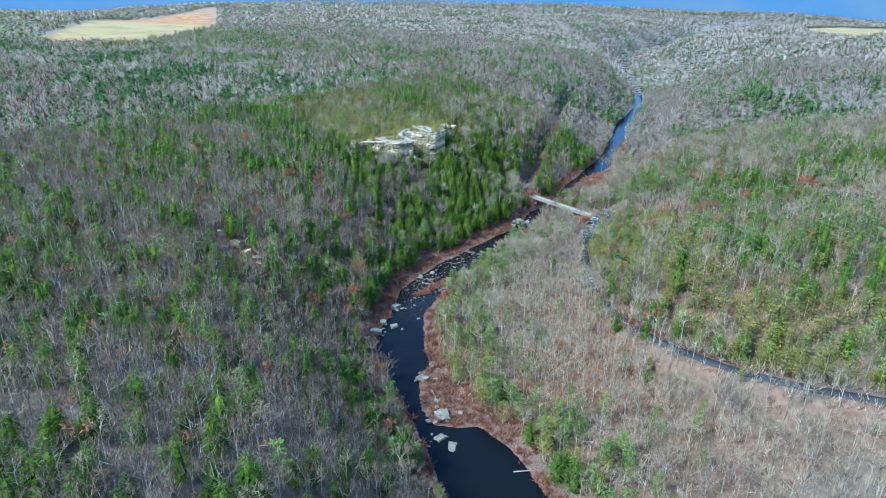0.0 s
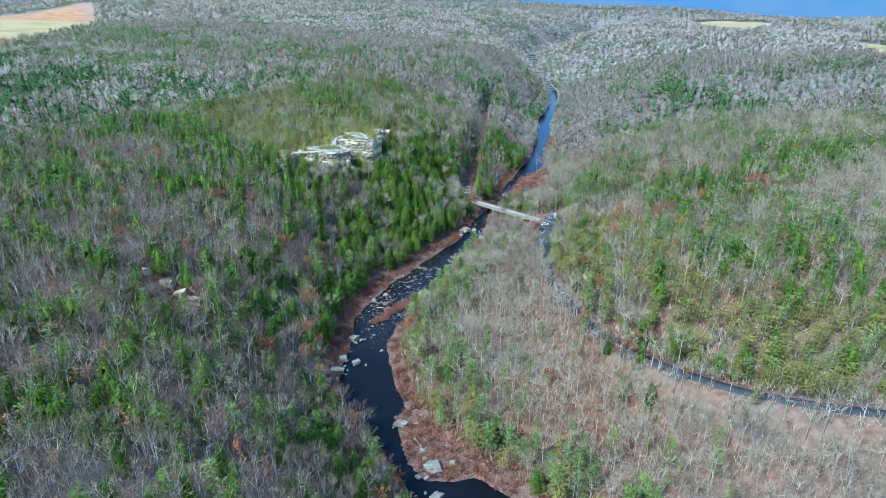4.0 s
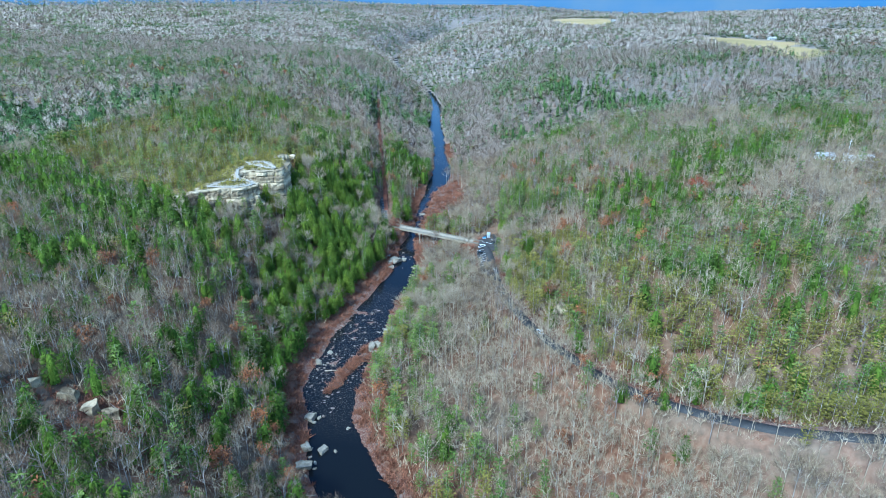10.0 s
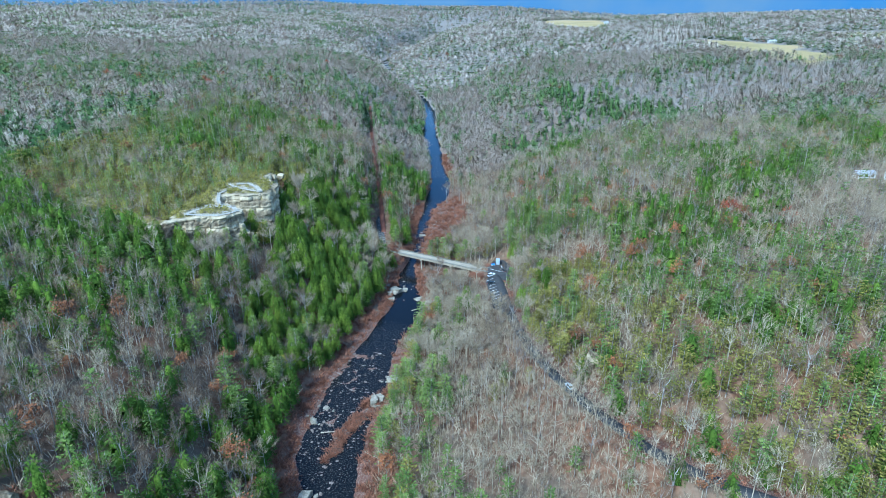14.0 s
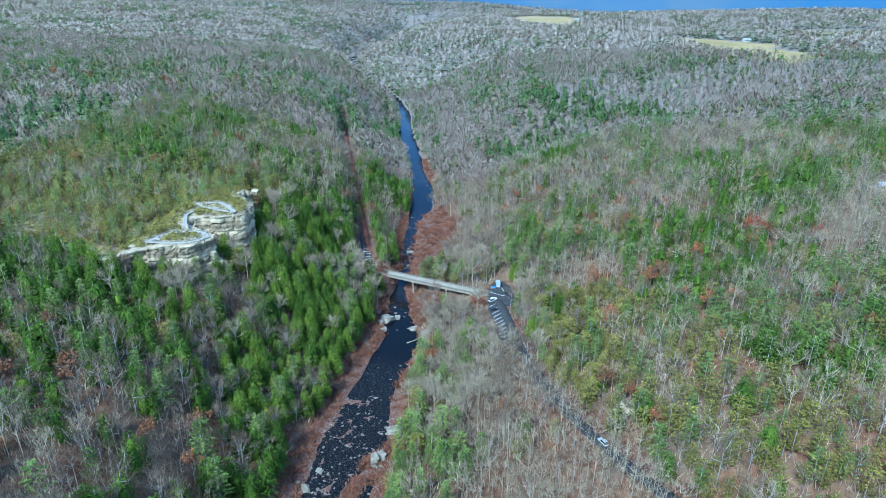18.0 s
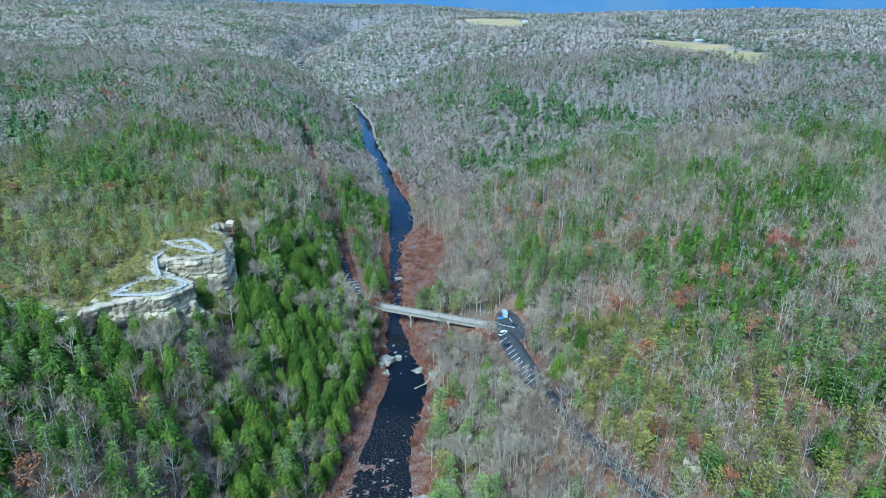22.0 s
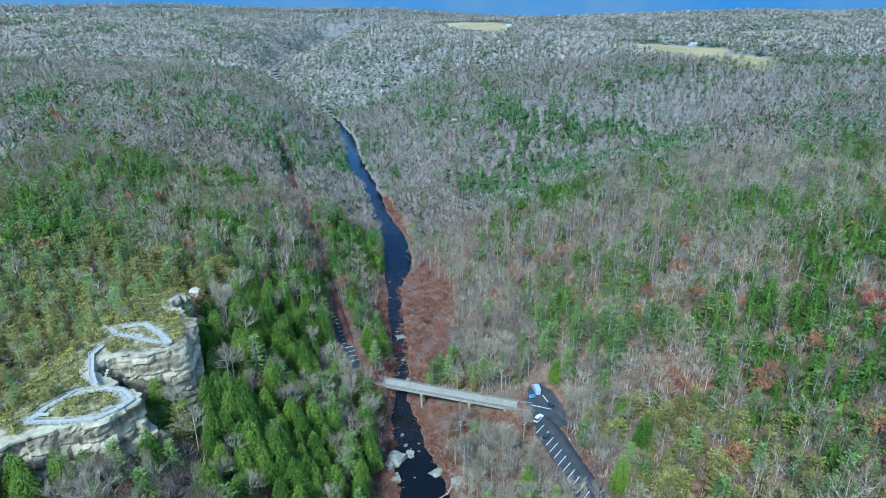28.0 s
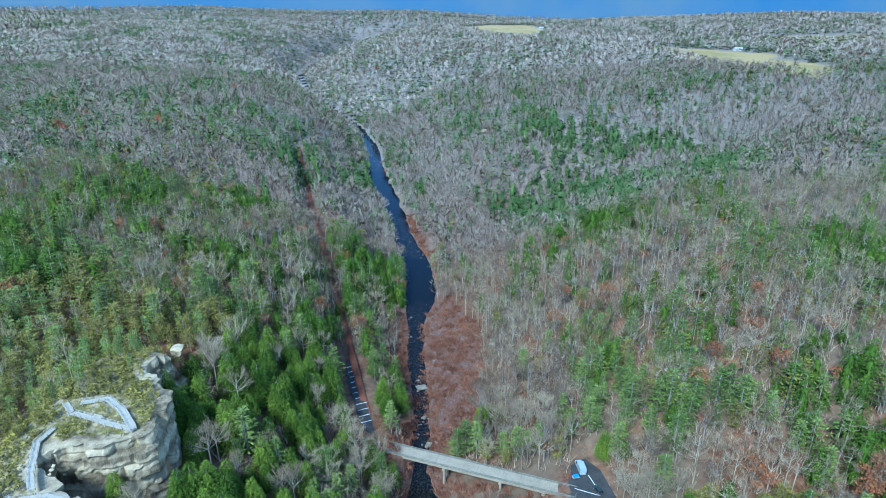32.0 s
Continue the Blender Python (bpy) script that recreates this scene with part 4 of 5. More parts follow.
def shrubs():
    """Rust-red scrub and dead grass along the water."""
    rng = np.random.default_rng(21)
    forms = []
    for k in range(5):
        r = np.random.default_rng(200 + k)
        v, f, s = [], [], []
        for _ in range(26):
            a = r.normal(size=3) * (0.5, 0.5, 0)
            d = r.normal(size=3) * (0.6, 0.6, 0.3)
            d[2] = abs(d[2]) + 0.7
            sliver(v, f, s, r, a, a + d, 0.11, 0)
        forms.append((np.array(v), np.array(f), np.array(s)))
    x, y = rng.uniform(-110, 230, 90000), rng.uniform(-360, 470, 90000)
    d, side = river_gap(x, y)
    barz = to_polygon(x, y, [(0, 20), (30, 8), (34, 40), (33, 75), (29, 115), (8, 150), (-6, 112), (0, 75)])
    wide = np.where((y < -40) & (y > -270), 17, np.where(y < 130, 13, np.where((side > 0) & (y > 185) & (y < 300), 9, 2.5)))
    p = np.where((d > 0.5) & (d < wide), 0.85, 0) * np.clip((wide - d) / 6, 0, 1)
    p = np.where(barz > 0, 0.8, p)
    p = np.maximum(p * np.clip(2.6 * vnoise(x, y, 9, 44) - 0.4, 0.2, 1), (to_polygon(x, y, ISLE) > 0.4) * 1.0)
    p = np.maximum(p, 0.7 * (to_polygon(x, y, [(-50, -296), (6, -302), (8, -284), (0, -272), (-50, -272)]) > 0))
    p = np.maximum(p, 0.75 * (to_polygon(x, y, [(14, -4), (60, -16), (68, -40), (30, -44), (12, -20)]) > 0) * (d > 0.5))
    dr, _, rs = to_line(x, y, ROAD)
    p = np.maximum(p, 0.25 * ((dr > 3.6) & (dr < 9) & (rs < 0)))
    k = rng.random(x.size) < p
    x, y = x[k], y[k]
    z = height(x, y) - 0.05
    k = ((z < 32) | (x < 0)) & (to_polygon(x, y, LOT_NORTH) < 0) & (to_line(x, y, BAYS)[0] > 4.5)
    x, y, z = x[k], y[k], z[k]
    v, f, s = forest("bank_scrub", forms, np.stack([x, y, z], 1), rng.uniform(0, 6.28, x.size), rng.uniform(0.8, 1.9, x.size), rng.integers(0, 5, x.size))
    tagged(new("bank_scrub", mesh_np("bank_scrub", v, f, [M_SHRUB])), "rust-red leafless scrub along the river banks", "scrub", kind="stuff")
    # heath on the bluff
    forms = [tuft_tree(np.random.default_rng(300 + j), 2.4, 7, 2, 0.3, 0.15, 0.16, 3) for j in range(4)]
    x, y = rng.uniform(-180, -52, 16000), rng.uniform(-125, 10, 16000)
    b = to_polygon(x, y, BLUFF)
    deck = np.min([to_line(x, y, [(*q, 0) for q in w])[0] for w in WALKS], 0)
    k = (b > 1.2) & (b < 60) & (rng.random(x.size) < np.clip(2.4 * vnoise(x, y, 13, 46) - 0.62, 0.05, 0.8)) & (deck > 2.4)
    x, y = x[k], y[k]
    v, f, s = forest("bluff_heath", forms, np.stack([x, y, height(x, y) - 0.1], 1), rng.uniform(0, 6.28, x.size), rng.uniform(0.4, 1.3, x.size), rng.integers(0, 4, x.size))
    tagged(new("bluff_heath", mesh_np("bluff_heath", v, f, [M_BARK, M_OLIVE], s)), "low olive shrubs and stunted pines on the bluff top", "shrubs", kind="stuff")


M_STONES = rock_material("river_stones", (0.06, 0.042, 0.032), (0.13, 0.1, 0.082), (0.25, 0.21, 0.18))


# ---- boardwalk on the bluff ----
WALKS = [[(-81.5, -105.5), (-72, -105), (-64, -103.2), (-60, -99), (-58.2, -94.6), (-62.5, -90.6), (-68, -89.6), (-73, -91), (-77.5, -93.5), (-80.5, -99), (-81.5, -105.5)],
         [(-72, -88.5), (-75.5, -84), (-81.5, -73), (-81, -67.5)],
         [(-80, -61), (-76, -62), (-67.5, -64.6), (-59, -66.6)],
         [(-59, -66.6), (-66, -59.5), (-73, -54.8), (-79, -57)],
         [(-80, -61), (-83.5, -58)]]


def boardwalk(line, z, width):
    walk_way = tagged(new("boardwalk"), "grey weathered timber boardwalk with low railings on the bluff", "boardwalk", "bluff boardwalks")
    walk_way.location = (*line[0], z)
    for j, ((ax, ay), (bx, by)) in enumerate(zip(line, line[1:])):
        ln = math.hypot(bx - ax, by - ay)
        m = pose(ax - line[0][0], ay - line[0][1], 0.02 * (j % 2) + 0.01 * (j == len(line) - 2), 0, 0, math.degrees(math.atan2(by - ay, bx - ax)))
        bm = bmesh.new()
        n = max(2, int(ln / 0.6))
        for k in range(n):
            x0 = -0.5 + (ln + 1.0) * k / n
            box(bm, x0, -width / 2, 0, x0 + (ln + 1.0) / n - 0.03, width / 2, 0.08, m)
        part("decking", bm, M_WOOD, walk_way)
        for y in (-width / 2 + 0.06, width / 2 - 0.06):
            bm = bmesh.new()
            box(bm, -0.2, y - 0.05, 0.74, ln + 0.2, y + 0.05, 0.8, m)
            box(bm, -0.2, y - 0.02, 0.38, ln + 0.2, y + 0.02, 0.43, m)
            part("handrail", bm, M_WOOD, walk_way)
            for k in range(max(2, int(ln / 2.2)) + 1):
                x = ln * k / max(2, int(ln / 2.2))
                bm = bmesh.new()
                box(bm, x - 0.07, y - 0.07, -1.0, x + 0.07, y + 0.07, 0.74, m)
                part("post", bm, M_WOOD, walk_way)


DECKS = []
for w, z, width in zip(WALKS, (66.9, 67.3, 68.3, 68.3, 68.3), (2.0, 1.6, 1.7, 1.9, 1.5)):
    line = np.concatenate([np.linspace(a, b, 8) for a, b in zip(w, w[1:])])
    DECKS.append(max(z, float(np.percentile(height(line[:, 0], line[:, 1]), 90)) + 0.4))
    boardwalk(w, DECKS[-1], width)
for x, y, z, a in ((-76.5, -92, DECKS[0] + 0.08, 60), (-71, -62.8, DECKS[2] + 0.08, -15), (-62.5, -99.5, DECKS[0] + 0.08, 50), (-78.5, -103, DECKS[0] + 0.08, 5)):
    bench = tagged(new("bench"), "grey timber bench on the boardwalk", "bench", "boardwalk benches")
    bench.matrix_basis = pose(x, y, z, 0, 0, a)
    bm = bmesh.new()
    box(bm, -1.5, -0.3, 0.42, 1.5, 0.3, 0.5, bevel=0.02)
    part("seat", bm, M_WOOD, bench)
    bm = bmesh.new()
    box(bm, -1.5, 0.27, 0.55, 1.5, 0.35, 0.95, bevel=0.02)
    part("backrest", bm, M_WOOD, bench)
    for q in (-1.2, 1.2):
        bm = bmesh.new()
        box(bm, q - 0.06, -0.25, 0, q + 0.06, 0.33, 0.42)
        part("leg", bm, M_WOOD, bench)

# cairn-like row of stones beside the upper walk
for k in range(6):
    ob = rock("step_stone", 170 + k, (0.9, 0.8, 0.6), material=M_CLIFF, detail=1)
    x, y = -71.2 - 0.55 * k, -86.0 + 1.5 * k
    ob.matrix_basis = pose(x, y, max(float(height(x, y)), 65.5) + 0.2, 0, 0, 40 * k)
    tagged(ob, "rounded pale stone in a row beside the boardwalk", "stone", "stones beside the boardwalk")


# ---- car parks and vehicles ----
def slab(name, poly, z, label):
    bm = bmesh.new()
    vs = [bm.verts.new((x, y, z + 0.0)) for x, y in poly]
    f = bm.faces.new(vs)
    r = bmesh.ops.extrude_face_region(bm, geom=[f])
    for v in r["geom"]:
        if isinstance(v, bmesh.types.BMVert):
            v.co.z -= 0.6
    bmesh.ops.recalc_face_normals(bm, faces=bm.faces)
    return tagged(part(name, bm, M_ASPHALT), label, "car park", kind="structure")


park = slab("pavement", LOT_NORTH, 10.52, "dark asphalt turning place at the bridge")


def bays():
    """Asphalt bays widening the road on its west side, with slanted white lines."""
    w = np.where((road_pts[:, 1] < -21) & (road_pts[:, 1] > -80))[0]
    p, nrm = road_pts[w], road_nrm[w]
    wide = np.interp(p[:, 1], [-80, -70, -32, -24], [2.5, 8.2, 8.2, 3.5])
    rows = [np.concatenate([p[:, :2] + nrm * (wide * f + 2.0 * (1 - f))[:, None], p[:, 2:] + dz], 1) for f, dz in ((0, 0.075), (1, 0.075), (1.02, -0.6))]
    n = len(p)
    q = [(a * n + k, (a + 1) * n + k, (a + 1) * n + k + 1, a * n + k + 1) for a in (0, 1) for k in range(n - 1)]
    tagged(new("pavement", mesh_np("pavement", np.concatenate(rows), q, [M_ASPHALT], smooth=True)), "dark asphalt parking bays beside the road", "car park", kind="structure")
    for k in range(11):
        y = -29 - 3.9 * k
        c = [np.interp(-y, -p[:, 1], p[:, a]) for a in (0, 2)]
        up = float(np.interp(-y + 6.4, -p[:, 1], p[:, 2])) - float(np.interp(-y + 1.0, -p[:, 1], p[:, 2]))
        stripe(c[0] - 2.4, y - 1.0, float(np.interp(-y + 1.0, -p[:, 1], p[:, 2])) + 0.13, 236, 6.4, 0.2, up * 0.8)


park3 = slab("pavement", LOT_WEST, 11.5, "dark asphalt parking bays west of the river")


def stripe(x, y, z, ang, ln, w=0.16, rise=0.0):
    bm = bmesh.new()
    box(bm, 0, -w / 2, 0, ln, w / 2, 0.012)
    ob = part("bay_line", bm, M_PAINT)
    ob.matrix_basis = pose(x, y, z, 0, -math.degrees(math.atan2(rise, ln)), ang)
    return tagged(ob, "white painted parking bay line", "road marking", "bay lines", "structure")


bays()
for k in range(11):
    stripe(-17.2 - 1.45 * k, 13 + 4.0 * k, 11.52, 28, 4.8, 0.26)
stripe(72.2, -9, 10.54, -70, 9, 0.25)
stripe(66.5, -16.2, 10.54, -18, 9, 0.25)


def car(name, label, paint, x, y, z, ang, length=4.6, width=1.85, tall=1.65, box_back=0.0, roof=None):
    ob = tagged(new(name), label, "car" if not box_back else "truck", "parked vehicles")
    ob.matrix_basis = pose(x, y, z, 0, 0, ang)
    h = tall * 0.55
    bm = bmesh.new()
    box(bm, -length / 2, -width / 2, 0.32, length / 2, width / 2, h, bevel=0.14)
    part("body", bm, paint, ob)
    bm = bmesh.new()
    x0, x1 = (-length * 0.42, length * 0.2) if not box_back else (length * 0.12, length * 0.36)
    r = bmesh.ops.create_cube(bm, size=1.0, matrix=Matrix.Translation(((x0 + x1) / 2, 0, (h + tall) / 2)) @ Matrix.Diagonal((x1 - x0, width * 0.94, tall - h, 1)))
    for v in r["verts"]:
        if v.co.z > (h + tall) / 2:
            v.co.x += (0.35 if v.co.x < (x0 + x1) / 2 else -0.55)
            v.co.y *= 0.84
    part("window_glass", bm, M_GLASS, ob)
    bm = bmesh.new()
    box(bm, x0 + 0.38, -width * 0.4, tall - 0.05, x1 - 0.56, width * 0.4, tall + 0.03, bevel=0.02)
    part("roof", bm, paint, ob)
    if box_back:
        bm = bmesh.new()
        box(bm, -length / 2, -width * 0.52, h, length * 0.1, width * 0.52, box_back, bevel=0.06)
        part("cargo_box", bm, roof or paint, ob)
    for sx in (-0.31, 0.31):
        for sy in (-1, 1):
            bm = bmesh.new()
            bmesh.ops.create_cone(bm, cap_ends=True, segments=14, radius1=0.34, radius2=0.34, depth=0.22, matrix=pose(sx * length, sy * (width / 2 - 0.06), 0.34, 90))
            wheel = part("wheel", bm, M_TYRE, ob)
            bm = bmesh.new()
            bmesh.ops.create_cone(bm, cap_ends=True, segments=10, radius1=0.2, radius2=0.2, depth=0.24, matrix=pose(sx * length, sy * (width / 2 - 0.05), 0.34, 90))
            part("rim", bm, M_RIM, wheel)
    for sy in (-1, 1):
        for sx, mm, nm in ((1, M_LAMP, "headlight"), (-1, M_RED, "tail_light")):
            bm = bmesh.new()
            box(bm, sx * (length / 2 - 0.06) - 0.07, sy * width * 0.36 - 0.18, h - 0.32, sx * (length / 2 - 0.06) + 0.08, sy * width * 0.36 + 0.18, h - 0.14)
            part(nm, bm, mm, ob)
    return ob


car("pickup_truck", "white pickup truck parked in the first bay by the bridge", M_WHITE, 68.6, -26.2, 10.62, 55, 5.6, 2.0, 1.85)
car("parked_car", "dark hatchback parked in a marked bay", M_DARK, 70.4, -38.5, 11.2, 53)
car("box_truck", "blue-grey box truck parked at the turning place", M_SILVER, 69.6, -6.0, 10.54, 100, 7.2, 2.3, 2.3, 3.1, M_BLUEGREY)
car("parked_car", "dark saloon parked at the turning place", M_DARK, 74.6, -17.0, 10.54, 115)
car("parked_car", "silver car on the asphalt road", M_SILVER, 121.3, -149.2, 20.5, 125)
trailer = tagged(new("utility_trailer"), "small trailer under a blue cover", "trailer")
trailer.matrix_basis = pose(67.4, -10.8, 10.54, 0, 0, 20)
bm = bmesh.new()
box(bm, -1.3, -0.8, 0.45, 1.3, 0.8, 0.7, bevel=0.05)
part("bed", bm, M_STEEL, trailer)
bm = bmesh.new()
box(bm, -1.2, -0.75, 0.7, 1.2, 0.75, 1.3, bevel=0.25)
part("cover", bm, M_BLUE, trailer)
for sy in (-0.85, 0.85):
    bm = bmesh.new()
    bmesh.ops.create_cone(bm, cap_ends=True, segments=12, radius1=0.32, radius2=0.32, depth=0.2, matrix=pose(0, sy, 0.32, 90))
    part("wheel", bm, M_TYRE, trailer)


# ---- houses on the uplands ----
def house(x, y, ang, a, b, tall, label, group="upland houses"):
    ob = tagged(new("house"), label, "house", group)
    ob.matrix_basis = pose(x, y, float(height(x, y)), 0, 0, ang)
    bm = bmesh.new()
    box(bm, -a / 2, -b / 2, -1, a / 2, b / 2, tall)
    part("wall", bm, M_SIDING, ob)
    bm = bmesh.new()
    vs = [bm.verts.new(p) for p in ((-a / 2 - .4, -b / 2 - .4, tall), (a / 2 + .4, -b / 2 - .4, tall), (a / 2 + .4, b / 2 + .4, tall), (-a / 2 - .4, b / 2 + .4, tall), (-a / 2 - .4, 0, tall + b * .3), (a / 2 + .4, 0, tall + b * .3))]
    for q in ((0, 1, 5, 4), (3, 4, 5, 2), (0, 4, 3), (1, 2, 5), (0, 3, 2, 1)):
        bm.faces.new([vs[i] for i in q])
    part("roof", bm, M_ROOF, ob)
    for k in range(3):
        bm = bmesh.new()
        box(bm, -a / 2 + a * (k + 0.3) / 3, -b / 2 - 0.06, 1.0, -a / 2 + a * (k + 0.7) / 3, -b / 2 + 0.04, 2.3)
        part("window" if k != 1 else "door", bm, M_GLASS, ob)


house(289, 52, 10, 11, 6, 2.8, "low white house in a hilltop clearing")
house(303, 49, -25, 7, 5, 2.6, "small white outbuilding in a hilltop clearing")
house(315, 54, 5, 9, 5, 2.6, "long white shed in a hilltop clearing")
for x, y, a in ((139, 1500, 20), (400, 998, -10), (289, 1072, 30), (957, 1420, 0), (430, 940, 15), (180, 1460, 5)):
    house(x, y, a, 13, 8, 3.5, "distant white farmhouse beside the fields", "far farmhouses")
mast = tagged(new("mast"), "slim white pole standing in the clearing", "pole")
mast.location = (304, 56, float(height(304, 56)))
bm = bmesh.new()
bmesh.ops.create_cone(bm, cap_ends=True, segments=8, radius1=0.3, radius2=0.16, depth=13, matrix=pose(0, 0, 6))
part("shaft", bm, M_SIDING, mast)
bm = bmesh.new()
box(bm, -0.9, -0.08, 11.2, 0.9, 0.08, 11.4)
part("crossarm", bm, M_SIDING, mast)

# fallen trunks
for k, (x, y, z, a, ln) in enumerate([(45.7, -257.8, 1.3, 10, 11), (100, -269, 1.1, -35, 7), (158, -287, 1.2, 40, 8), (33, -56, 1.0, 70, 6), (30, -60, 1.2, 40, 7), (-2, 18, 1.5, 60, 6), (22, -176, 1.0, 15, 6)]):
    v, f, s = [], [], []
    rng = np.random.default_rng(k)
    prism(v, f, s, (-ln / 2, 0, 0), (ln / 2, 0, 0.4), 0.32, 0.12, 7, 0)
    for q in range(4):
        t = rng.uniform(0, ln / 2)
        prism(v, f, s, (t, 0, 0.2), (t + rng.uniform(0.5, 1.4), rng.uniform(-1.2, 1.2), rng.uniform(0.3, 1.0)), 0.09, 0.02, 4, 0)
    ob = new("driftwood_log", mesh_np("driftwood_log", np.array(v), np.array(f), [M_PALE_BARK], smooth=True))
    ob.matrix_basis = pose(x, y, max(float(height(x, y)), -0.1) + 0.25, 0, 0, a)
    tagged(ob, "bleached fallen trunk lying on the river bank", "log", "driftwood logs")
HARDWOOD = (lambda r: bare_tree(r, r.uniform(15, 20), 14, 800, 0.036, True), lambda r: bare_tree(r, r.uniform(14, 20), 10, 290, 0.05, False),
            lambda r: puff_tree(r, r.uniform(14, 19), 66, 0.16, 0.0125, 5), lambda r: puff_tree(r, r.uniform(14, 18), 24, 0.25, 0.034))
KINDS = {
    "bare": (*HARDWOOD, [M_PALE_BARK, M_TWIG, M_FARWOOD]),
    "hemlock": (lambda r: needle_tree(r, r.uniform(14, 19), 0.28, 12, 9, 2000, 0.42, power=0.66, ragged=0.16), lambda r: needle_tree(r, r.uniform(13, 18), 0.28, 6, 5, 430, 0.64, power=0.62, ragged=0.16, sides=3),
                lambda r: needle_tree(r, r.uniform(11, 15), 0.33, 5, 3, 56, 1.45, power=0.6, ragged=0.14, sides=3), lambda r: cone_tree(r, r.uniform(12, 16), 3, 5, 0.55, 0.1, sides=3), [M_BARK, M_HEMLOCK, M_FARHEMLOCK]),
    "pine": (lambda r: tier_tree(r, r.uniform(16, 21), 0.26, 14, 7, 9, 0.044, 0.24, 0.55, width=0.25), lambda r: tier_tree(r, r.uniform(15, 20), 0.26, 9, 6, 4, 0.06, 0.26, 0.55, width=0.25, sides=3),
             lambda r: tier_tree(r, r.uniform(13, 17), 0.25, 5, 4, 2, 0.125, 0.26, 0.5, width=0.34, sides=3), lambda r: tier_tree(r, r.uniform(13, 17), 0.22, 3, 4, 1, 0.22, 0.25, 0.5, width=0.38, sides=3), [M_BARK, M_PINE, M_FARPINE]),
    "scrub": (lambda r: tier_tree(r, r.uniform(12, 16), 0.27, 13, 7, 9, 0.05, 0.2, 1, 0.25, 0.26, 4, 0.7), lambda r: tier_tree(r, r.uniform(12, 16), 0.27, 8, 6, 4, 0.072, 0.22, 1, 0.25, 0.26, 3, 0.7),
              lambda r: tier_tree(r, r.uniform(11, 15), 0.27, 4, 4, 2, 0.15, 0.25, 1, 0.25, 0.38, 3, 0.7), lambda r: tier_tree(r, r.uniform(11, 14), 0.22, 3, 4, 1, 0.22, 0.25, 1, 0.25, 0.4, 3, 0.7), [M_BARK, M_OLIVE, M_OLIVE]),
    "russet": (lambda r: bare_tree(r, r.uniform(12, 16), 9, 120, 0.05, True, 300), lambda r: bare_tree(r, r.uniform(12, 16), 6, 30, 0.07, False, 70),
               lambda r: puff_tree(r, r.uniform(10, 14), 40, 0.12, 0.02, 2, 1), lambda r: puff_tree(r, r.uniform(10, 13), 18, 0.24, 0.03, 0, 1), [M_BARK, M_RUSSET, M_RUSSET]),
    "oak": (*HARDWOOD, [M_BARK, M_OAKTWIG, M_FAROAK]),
}
ORDER = ["bare", "hemlock", "pine", "scrub", "russet", "oak"]


